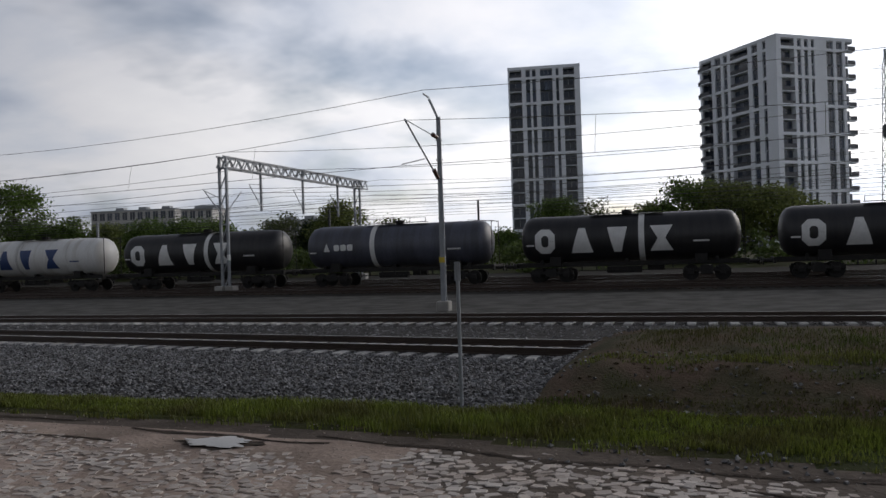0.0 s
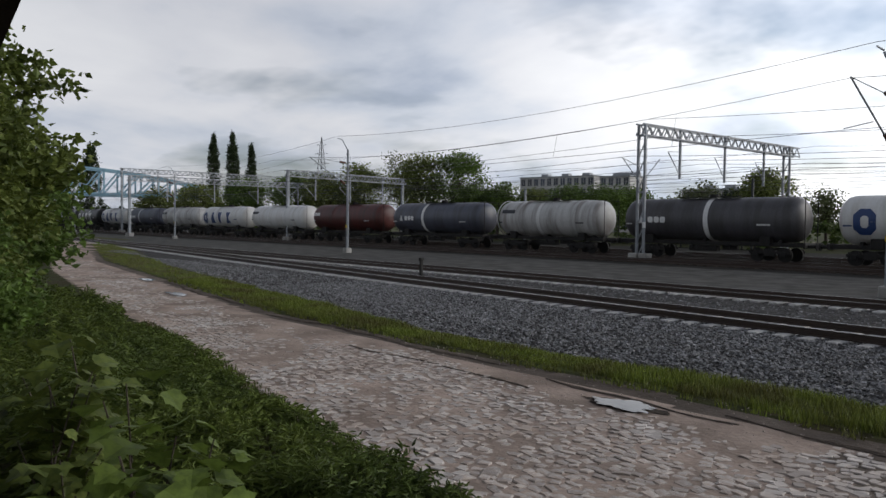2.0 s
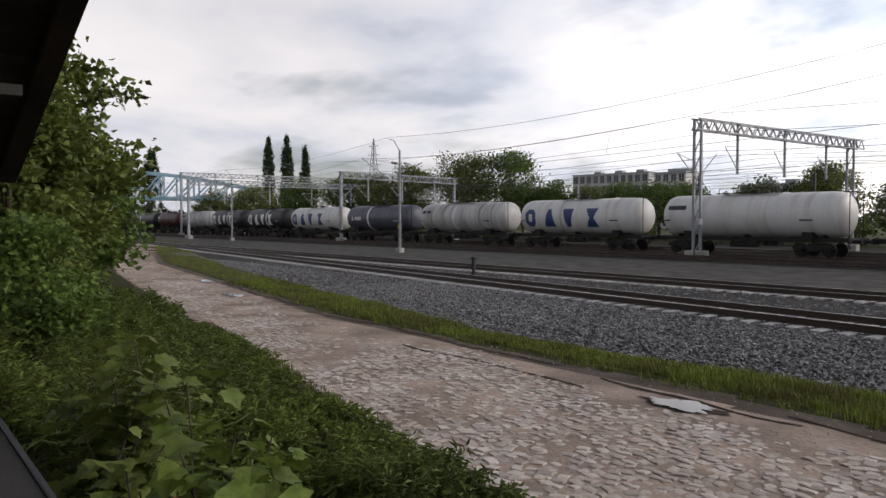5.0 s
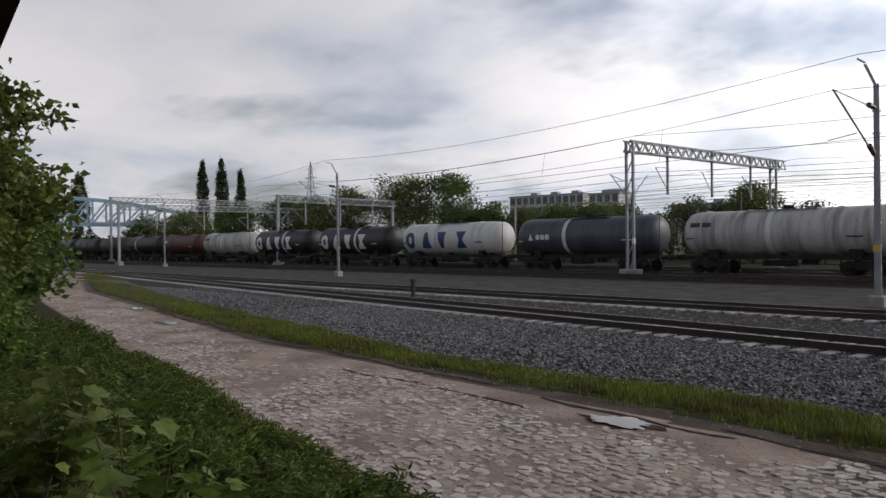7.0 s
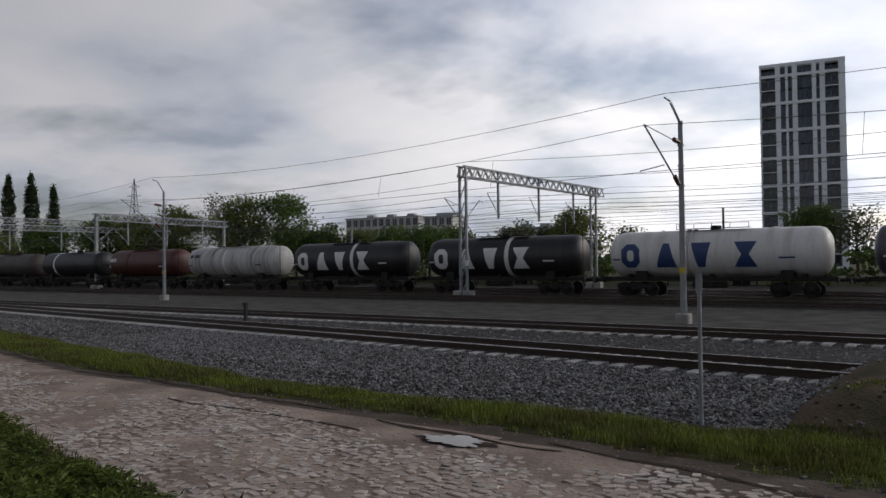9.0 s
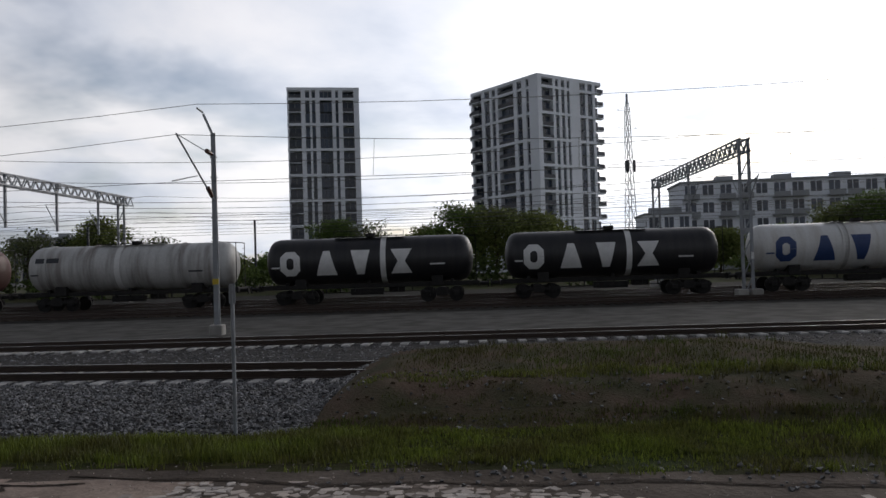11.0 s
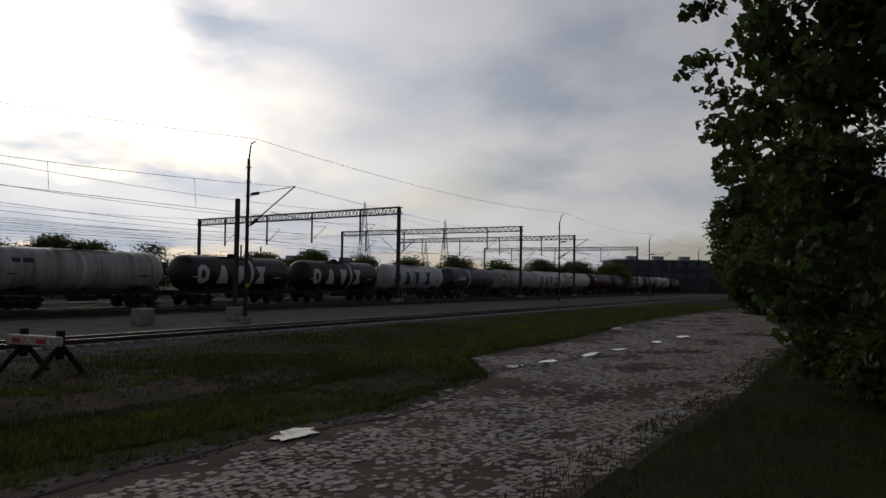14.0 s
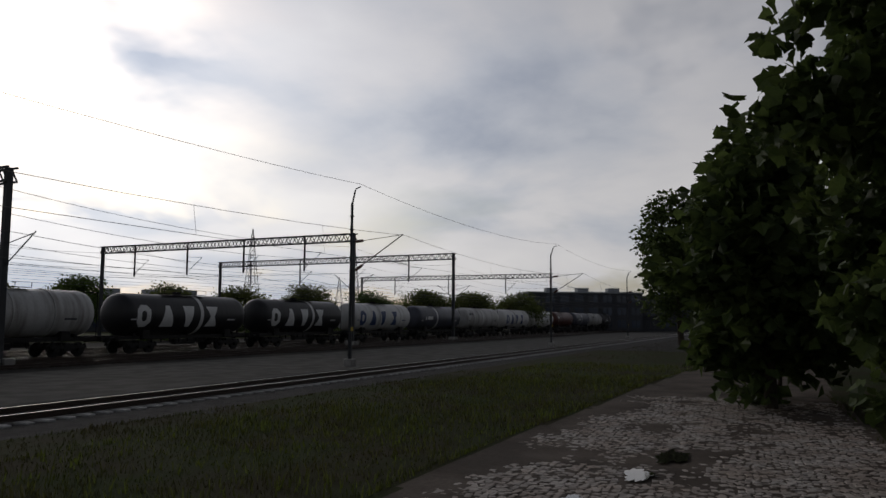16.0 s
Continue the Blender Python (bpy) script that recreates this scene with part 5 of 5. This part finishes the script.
# ---- loading platform and its canopy ----
lp = empty("loading_platform", pose(0, 0, 0), "worn concrete loading platform with a steel edge", "platform", kind="structure")
# the slab's colour already holds the shade it lies in
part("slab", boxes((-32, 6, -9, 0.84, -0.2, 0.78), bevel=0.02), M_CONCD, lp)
part("edge_angle", boxes((-32, 6, 0.83, 0.87, 0.66, 0.80), bevel=0.01), M_DARKST, lp, "rusty steel edge strip")
cn = empty("shed_canopy", pose(0, 0, 0), "dark timber canopy of an old goods shed", "canopy", kind="structure")
bm = bmesh.new()
for k in range(14):
    x0, x1 = -8.6 + 0.32 * k, -8.6 + 0.32 * (k + 1) - 0.02
    z0 = 2.85 + 0.34 * (x0 + 8.6)
    z1 = 2.85 + 0.34 * (x1 + 8.6)
    me = mesh_of("plank", [(x0, -7, z0), (x1, -7, z1), (x1, 1.15, z1), (x0, 1.15, z0), (x0, -7, z0 + 0.04), (x1, -7, z1 + 0.04), (x1, 1.15, z1 + 0.04), (x0, 1.15, z0 + 0.04)], [(0, 1, 2, 3), (7, 6, 5, 4), (0, 4, 5, 1), (1, 5, 6, 2), (2, 6, 7, 3), (3, 7, 4, 0)], M_PLANK)
    share("plank", me, cn, pose(0, 0, 0))
bm.free()
bm = bmesh.new()
bar(bm, (-8.6, 1.13, 2.86), (-4.1, 1.13, 4.39), 0.16)
bar(bm, (-8.6, -2.4, 2.76), (-4.1, -2.4, 4.29), 0.16)
part("rafter", bm, M_PLANK, cn)
part("fascia_lamp", boxes((-6.6, -6.35, 0.7, 0.95, 3.32, 3.40)), M_CONCD, cn, m=Matrix())
part("post", boxes((-8.6, -8.4, -2.5, -2.3, 0.7, 2.9), bevel=0.02), M_PLANK, cn)
part("post", boxes((-4.3, -4.1, -2.5, -2.3, 0.7, 4.3), bevel=0.02), M_PLANK, cn)
wl_ = empty("shed", pose(0, 0, 0), "dark brick goods shed behind the platform", "shed", kind="structure")
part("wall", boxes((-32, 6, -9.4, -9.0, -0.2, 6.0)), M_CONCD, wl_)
part("roof", boxes((-32, 6, -15, -8.8, 6.0, 6.3)), M_ROOF, wl_)

# ---- buffer stop on the mound ----
bs = empty("buffer_stop", pose(11.6, 17.3, 0.0, 0, 0, 2) @ Matrix.Scale(0.78, 4), "timber buffer stop with a weathered white and red beam", "buffer stop")
part("beam", boxes((-0.22, 0.08, -1.15, 1.15, 0.95, 1.25), bevel=0.03), M_BUFBEAM, bs, "white and red painted timber beam")
part("red_stripe", boxes((-0.225, -0.22, -0.75, -0.3, 1.02, 1.16)), M_MARKR, bs)
part("red_stripe", boxes((-0.225, -0.22, 0.45, 0.85, 1.02, 1.16)), M_MARKR, bs)
for s in (-0.85, 0.85):
    part("post", boxes((0.08, 0.3, s - 0.08, s + 0.08, 0.55, 1.42), bevel=0.02), M_PLANK, bs)
    bm = bmesh.new()
    bar(bm, (0.2, s, 1.0), (1.3, s, -0.25), 0.12)
    part("strut", bm, M_PLANK, bs)
    bm = bmesh.new()
    bar(bm, (0.25, s, 1.0), (-1.0, s, -0.25), 0.12)
    part("strut", bm, M_PLANK, bs)

# ---- puddles ----
def puddle(x, y, rx, ry, seed):
    g = np.random.default_rng(seed)
    n = 84
    ph = g.uniform(0, 6.28, 6)
    pts = []
    for k in range(n):
        a = 2 * math.pi * k / n
        r = 1 + 0.18 * math.sin(2 * a + ph[0]) + 0.12 * math.sin(3 * a + ph[1]) + 0.10 * math.sin(5 * a + ph[2]) + 0.08 * math.sin(9 * a + ph[3]) + 0.07 * math.sin(14 * a + ph[4]) + 0.05 * math.sin(23 * a + ph[5])
        pts.append((rx * r * math.cos(a), ry * r * math.sin(a), 0))
    me = mesh_of("puddle", pts, [tuple(range(n))], M_WATER)
    ob = new("puddle", me)
    ob.matrix_basis = pose(x, y, float(ground_z(x, y)) + 0.03)
    return tagged(ob, "shallow rain puddle in a hollow of the cobbled road", "puddle", "puddles")


PUDDLES = [(-6.15, 8.6, 0.52, 0.22), (9.55, 7.75, 0.5, 0.24), (20.6, 8.75, 0.5, 0.17), (22.6, 8.45, 0.6, 0.18), (25.5, 8.05, 0.75, 0.19), (28.0, 7.75, 0.5, 0.17), (32.8, 7.45, 0.6, 0.19), (36.9, 7.2, 0.9, 0.22), (-24.5, 9.8, 0.7, 0.25), (-31, 11.2, 0.6, 0.25),
           (41.5, 11.6, 0.7, 0.18), (44.3, 11.4, 0.8, 0.18), (48.0, 10.7, 0.9, 0.2), (51.0, 10.3, 0.5, 0.2), (55.3, 9.9, 0.4, 0.16), (57.6, 9.3, 0.6, 0.2), (59.6, 9.0, 0.8, 0.25)]
for k, (x, y, a, b) in enumerate(PUDDLES):
    puddle(x, y, a, b, 40 + k)


# ---- dark wheel ruts along the road's far edge ----
def rut(x0, x1, dy, w, seed):
    g = np.random.default_rng(seed)
    xs = np.arange(x0, x1, 0.12)
    ph = g.uniform(0, 6.28, 3)
    yc = road_n(xs) + dy + 0.10 * np.sin(0.9 * xs + ph[0]) + 0.05 * np.sin(2.7 * xs + ph[1])
    hw = 0.7 * w * (0.35 + 0.65 * np.abs(np.sin(0.8 * xs + ph[2]))) * np.sin(np.pi * (xs - x0 + 0.05) / (x1 - x0 + 0.1)) ** 0.4 * g.uniform(0.35, 1.15, len(xs)) + g.uniform(0, 0.02, len(xs))
    v = []
    for x, y, h in zip(xs, yc, hw):
        for s in (-1, -0.4, 0.4, 1):
            v.append((x, y + s * h, float(ground_z(x, y + s * h)) + (0.006 if abs(s) == 1 else 0.008 + 0.008 * g.uniform(0, 1))))
    f = [(4 * i + k, 4 * i + 4 + k, 4 * i + 5 + k, 4 * i + 1 + k) for i in range(len(xs) - 1) for k in range(3)]
    ob = new("mud_rut", mesh_of("mud_rut", v, f, M_MUD))
    return tagged(ob, "dark wet wheel rut churned along the road's edge", "mud rut", "mud ruts")


for k, (x0, x1, dy, w) in enumerate(((-30, -20, -0.3, 0.14), (-18, -9, -0.25, 0.16), (-12.5, -7.6, -1.25, 0.10), (-8, -4.6, -0.55, 0.13), (-5, 4, -0.45, 0.12), (2, 9, -0.4, 0.12), (9, 15, -0.6, 0.10), (-1, 2.5, -1.1, 0.09))):
    rut(x0, x1, dy, w, 60 + k)
for k, (x, y, a, b) in enumerate(PUDDLES[:2]):
    g = np.random.default_rng(90 + k)
    rim = [(x + a * 1.15 * (1 + 0.22 * math.sin(3 * t + k) + 0.12 * math.sin(11 * t) + 0.07 * math.sin(17 * t + 1)) * math.cos(t), y + b * 1.2 * (1 + 0.2 * math.sin(4 * t) + 0.12 * math.sin(9 * t + 2)) * math.sin(t)) for t in np.linspace(0, 6.28, 100)[:-1]]
    ob = new("wet_mud", mesh_of("wet_mud", [(px, py_, float(ground_z(px, py_)) + 0.012) for px, py_ in rim], [tuple(range(len(rim)))], M_MUD))
    tagged(ob, "dark wet mud round a rain puddle", "mud", "mud rims")


# ---- grass ----
def grass(name, places, height, width, material, label, lean=0.35):
    n = len(places)
    g = rng
    a = g.uniform(0, 6.28, n)
    h = height * g.uniform(0.45, 1.25, n) * (0.85 + 0.45 * wav(1.7 * places[:, 0], 2.3 * places[:, 1]))
    dx, dy = np.cos(a), np.sin(a)
    base = np.stack([places[:, 0], places[:, 1], ground_z(places[:, 0], places[:, 1]) - 0.01], 1)
    off = np.stack([dx, dy, np.zeros(n)], 1) * (width * g.uniform(0.6, 1.3, n))[:, None]
    tip = base + np.stack([-dy * lean * h + g.normal(0, 0.12, n) * h, dx * lean * h + g.normal(0, 0.12, n) * h, h], 1)
    mid = base * 0.45 + tip * 0.55 + np.stack([np.zeros(n), np.zeros(n), 0.10 * h], 1)
    v = np.stack([base - off, base + off, mid + off * 0.6, mid - off * 0.6, tip], 1).reshape(-1, 3)
    k = np.arange(n)[:, None] * 5
    f4 = (k + np.array([[0, 1, 2, 3]])).tolist()
    f3 = (k + np.array([[3, 2, 4]])).tolist()
    ob = new(name, mesh_of(name, v, f4 + f3, material))
    return tagged(ob, label, "grass", kind="stuff")


def scatter(n, x0, x1, lo, hi, tuft=0.0, power=1.0):
    """Places in a band between two curves; with tuft, gathered in tussocks."""
    x = rng.uniform(x0, x1, n)
    if tuft:
        m = max(1, int(n / 14))
        cx_, cu_ = rng.uniform(x0, x1, m), rng.uniform(0, 1, m)
        k = rng.integers(0, m, n)
        x = cx_[k] + rng.normal(0, tuft, n)
        u = cu_[k] + rng.normal(0, tuft * 0.4, n)
    else:
        u = rng.uniform(0, 1, n)
    u = np.clip(u, 0, 1)
    return np.stack([x, lo(x) + (hi(x) - lo(x)) * u ** power], 1)


grass("verge_grass", np.concatenate([scatter(7000, -30, 16, lambda x: road_n(x) - 0.1, lambda x: road_n(x) + 0.55, 0.1), scatter(56000, -30, 4, lambda x: road_n(x) + 0.3, lambda x: strip(x) - 0.05, 0.12), scatter(9000, -75, -30, lambda x: road_n(x) + 0.1, lambda x: strip(x), 0.2)]), 0.14, 0.008, M_GRASS, "bright green verge grass between road and ballast")
grass("mound_grass", np.concatenate([scatter(15000, -2.6, 18, lambda x: 10.9 + 0 * x, lambda x: 11.9 + 0 * x, 0.14), scatter(20000, -1.6, 20, lambda x: 13.5 + 0 * x, lambda x: 18.5 + 0 * x, 0.16), scatter(3000, -1.5, 18, lambda x: 11.9 + 0 * x, lambda x: 13.5 + 0 * x, 0.10), scatter(9000, -3, 14, lambda x: road_n(x) + 0.7, lambda x: 10.9 + 0 * x, 0.12)]), 0.10, 0.009, M_GRASSD, "dull tussocky grass over an earth mound")
grass("bank_foot_grass", np.concatenate([scatter(16000, -3, 13, lambda x: road_n(x) + 0.75, lambda x: 11.2 + 0 * x, 0.12), scatter(5000, -2.0, 14, lambda x: 13.4 + 0 * x, lambda x: 14.4 + 0 * x, 0.10)]), 0.13, 0.009, M_GRASS, "bright green grass along the foot and crest of the bank")
grass("field_grass", np.concatenate([scatter(9000, 12, 40, lambda x: road_n(x) - 0.35, lambda x: road_n(x) + 0.6, 0.15), scatter(36000, 13, 36, lambda x: road_n(x) + 0.2, lambda x: 21.5 + 0 * x, 0.2), scatter(30000, 36, 80, lambda x: road_n(x) + 0.2, lambda x: 21.5 + 0 * x, 0.3), scatter(6000, 80, 160, lambda x: road_n(x), lambda x: 20 + 0 * x, 0.4)]), 0.11, 0.011, M_GRASSD, "rough grass between the road and the running line")
grass("field_tussocks", np.concatenate([scatter(14000, 18, 48, lambda x: road_n(x) + 0.1, lambda x: road_n(x) + 4.5, 0.3), scatter(14000, 36, 90, lambda x: road_n(x) + 0.1, lambda x: 19.5 + 0 * x, 0.4)]), 0.20, 0.014, M_GRASS, "brighter grass tussocks in the rough field")
grass("roadside_grass", np.concatenate([scatter(14000, -18, -2.5, lambda x: np.maximum(1.2, road_s(x) - 1.6), lambda x: road_s(x) + 0.15, 0.12), scatter(18000, 4, 32, lambda x: road_s(x) - 4.5, lambda x: road_s(x) + 0.6, 0.2), scatter(8000, 32, 75, lambda x: road_s(x) - 5, lambda x: road_s(x) + 0.1, 0.3)]), 0.13, 0.008, M_GRASSD, "rough grass along the road's near edge")
grass("bank_weeds", scatter(900, -1.5, 24, lambda x: 13 + 0 * x, lambda x: 20 + 0 * x, 0.10), 0.26, 0.010, M_GRASSD, "taller weeds on the earth mound")


# ---- ballast stones ----
def stones(name, places, size, material, label, lift=0.02, squash=0.7):
    n = len(places)
    base = np.array([(1, 0, 0), (-1, 0, 0), (0, 1, 0), (0, -1, 0), (0, 0, 1), (0, 0, -1)], float)
    v = base[None] * rng.uniform(0.6, 1.2, (n, 6, 1)) + rng.normal(0, 0.16, (n, 6, 3))
    q = rng.normal(size=(n, 4))
    q /= np.linalg.norm(q, axis=1)[:, None]
    a, b, c, d = q.T
    Rm = np.stack([np.stack([1 - 2 * (c * c + d * d), 2 * (b * c - a * d), 2 * (b * d + a * c)], -1), np.stack([2 * (b * c + a * d), 1 - 2 * (b * b + d * d), 2 * (c * d - a * b)], -1), np.stack([2 * (b * d - a * c), 2 * (c * d + a * b), 1 - 2 * (b * b + c * c)], -1)], 1)
    v = np.einsum("nij,nkj->nki", Rm, v) * (size * rng.uniform(0.55, 1.3, n))[:, None, None]
    v[:, :, 2] *= squash
    v += np.stack([places[:, 0], places[:, 1], ground_z(places[:, 0], places[:, 1]) + lift], 1)[:, None]
    f = np.array([(0, 2, 4), (2, 1, 4), (1, 3, 4), (3, 0, 4), (2, 0, 5), (1, 2, 5), (3, 1, 5), (0, 3, 5)])
    ff = (np.arange(n)[:, None, None] * 6 + f[None]).reshape(-1, 3)
    ob = new(name, mesh_of(name, v.reshape(-1, 3), ff.tolist(), material))
    return tagged(ob, label, "ballast", kind="stuff")


stones("ballast_stones", np.concatenate([scatter(34000, -26, -2.6, lambda x: strip(x) - 0.15, lambda x: 18.3 + 0 * x), scatter(12000, -60, -26, lambda x: strip(x), lambda x: 18.3 + 0 * x)]), 0.044, M_STONE, "coarse grey ballast stones beside the dead-end track")
stones("track_ballast", np.concatenate([scatter(9000, -45, -1.5, lambda x: 18.3 + 0 * x, lambda x: 28.3 + 0 * x), scatter(5000, -1.5, 45, lambda x: 21.8 + 0 * x, lambda x: 28.3 + 0 * x)]), 0.05, M_STONE, "grey ballast stones between and beside the rails", lift=0.0)
stones("mound_rubble", np.concatenate([scatter(500, -2.5, 16, lambda x: 11.2 + 0 * x, lambda x: 15 + 0 * x), scatter(260, -2, 12, lambda x: road_n(x) - 0.6, lambda x: road_n(x) + 0.4)]), 0.04, M_STONE, "loose pale rubble on the mound and road edge", lift=0.01)

stones("road_grit", np.concatenate([scatter(1200, -16, 16, lambda x: road_n(x) - 1.9, lambda x: road_n(x) + 0.3), scatter(500, -14, 10, lambda x: road_s(x), lambda x: road_n(x) - 1.5)]), 0.014, M_COBBLE, "small loose grit scattered on the road", lift=0.004)
stones("soil_clods", scatter(250, -3.0, 17, lambda x: 11.6 + 0 * x, lambda x: 15.2 + 0 * x), 0.045, M_SOIL, "dark crumbly clods on the mound's face", lift=0.01)

# ---- the cobbled road ----
def cobble_shape(seed):
    """One worn sett: a bevelled, slightly domed block with uneven corners."""
    g = np.random.default_rng(seed)
    b = np.array([(-.5, -.5), (-.1, -.54), (.5, -.5), (.53, .1), (.5, .5), (0, .54), (-.5, .5), (-.53, 0)]) + g.normal(0, 0.06, (8, 2))
    lo = np.concatenate([b, np.full((8, 1), -0.6)], 1)
    hi = np.concatenate([b, np.full((8, 1), -0.09)], 1)
    top = np.concatenate([b * 0.84, g.normal(0, 0.012, (8, 1))], 1)
    v = np.concatenate([lo, hi, top])
    f = [(i, (i + 1) % 8, 8 + (i + 1) % 8, 8 + i) for i in range(8)] + [(8 + i, 8 + (i + 1) % 8, 16 + (i + 1) % 8, 16 + i) for i in range(8)] + [tuple(range(16, 24))]
    return v, f


road = empty("cobbled_road", pose(0, 0, 0), "worn cobbled road with setts sunk in dirt and patches of bare earth", "road", kind="structure")
SHAPES = [cobble_shape(k) for k in range(6)]


def bare(x, y):
    """Where earth hides the setts: more towards the far edge, and in patches."""
    u = (y - road_s(x)) / (road_n(x) - road_s(x))
    p = noise.noise((x * 0.33, y * 0.55, 3.0)) * 0.6 + noise.noise((x * 1.1, y * 1.3, 8.0)) * 0.35
    edge = max(0.0, u - (0.64 if x < -4 else 0.78)) * 3.2 + max(0.0, 0.06 - u) * 8
    lane = 0.22 * max(0.0, 1 - abs(u - 0.42 + 0.06 * math.sin(0.4 * x)) / 0.09) if x > 2 else 0.0
    return p + edge + lane + 0.16 * float(sm(8, 26, -x)) - 0.03


cells = []
for x in np.arange(-46, 72, 0.152):
    if x < -32 and int(x * 10) % 2:
        continue
    for y in np.arange(float(road_s(x)), float(road_n(x)) - 0.15, 0.126):
        xx, yy = x + random.uniform(-0.045, 0.045) + (0.08 if int(y / 0.126) % 2 else 0), y + random.uniform(-0.03, 0.03)
        if random.random() < 0.09 or any((xx - px) ** 2 / (pa * 1.25) ** 2 + (yy - py_) ** 2 / (pb * 1.3) ** 2 < 1 for px, py_, pa, pb in PUDDLES):
            continue
        q = bare(xx, yy)
        if q > (0.30 if xx < 4 else 0.20) + random.uniform(-0.22, 0.22):
            continue
        cells.append((xx, yy, q))
near = sorted(cells, key=lambda c: (c[0] + 4.6) ** 2 + (c[1] - 6.2) ** 2)
own, rest = near[:300], near[300:]
ME_COB = []
for v, f in SHAPES:
    ME_COB.append(mesh_of("cobble", v * np.array([1, 1, 1]), f, M_COBBLE))


def cob_pose(xx, yy, q):
    z = float(ground_z(xx, yy)) + 0.011 - max(0.0, q) * 0.03 + random.uniform(-0.010, 0.005)
    return xx, yy, z, random.uniform(0.085, 0.185), random.uniform(0.075, 0.138), random.uniform(-32, 32), random.uniform(-5, 5), random.uniform(-5, 5)


allv, allf = [], []
k0 = 0
for xx, yy, q in rest:
    x, y, z, a, b, r, tx, ty = cob_pose(xx, yy, q)
    v, f = SHAPES[random.randrange(6)]
    v, f = v[8:], [tuple(i - 8 for i in p) for p in f[8:]]
    c, s = math.cos(radians(r)), math.sin(radians(r))
    w = np.empty_like(v)
    vx, vy = v[:, 0] * a, v[:, 1] * b
    w[:, 0], w[:, 1] = x + vx * c - vy * s, y + vx * s + vy * c
    w[:, 2] = z + v[:, 2] * 0.12 + vx * radians(tx) + vy * radians(ty)
    allv.append(w)
    allf += [tuple(i + k0 for i in p) for p in f]
    k0 += len(v)
ob = new("setts", mesh_of("setts", np.concatenate(allv), allf, M_COBBLE))
ob.parent = road
ob["kind"] = "stuff"
for xx, yy, q in own:
    x, y, z, a, b, r, tx, ty = cob_pose(xx, yy, q)
    share("cobble", ME_COB[random.randrange(6)], road, pose(x, y, z, ty, tx, r) @ Matrix.Diagonal((a, b, 0.12, 1)))


# ---- what moves ----
def motions():
    for w, x0 in WAGONS:
        walk(w, [(t, pose(x0 + SPEED * t, YT, 0.125)) for t in (0.0, 2.0, 4.0, 6.0, 8.0, 10.0, 12.0, 14.0, 16.0)])


motions()
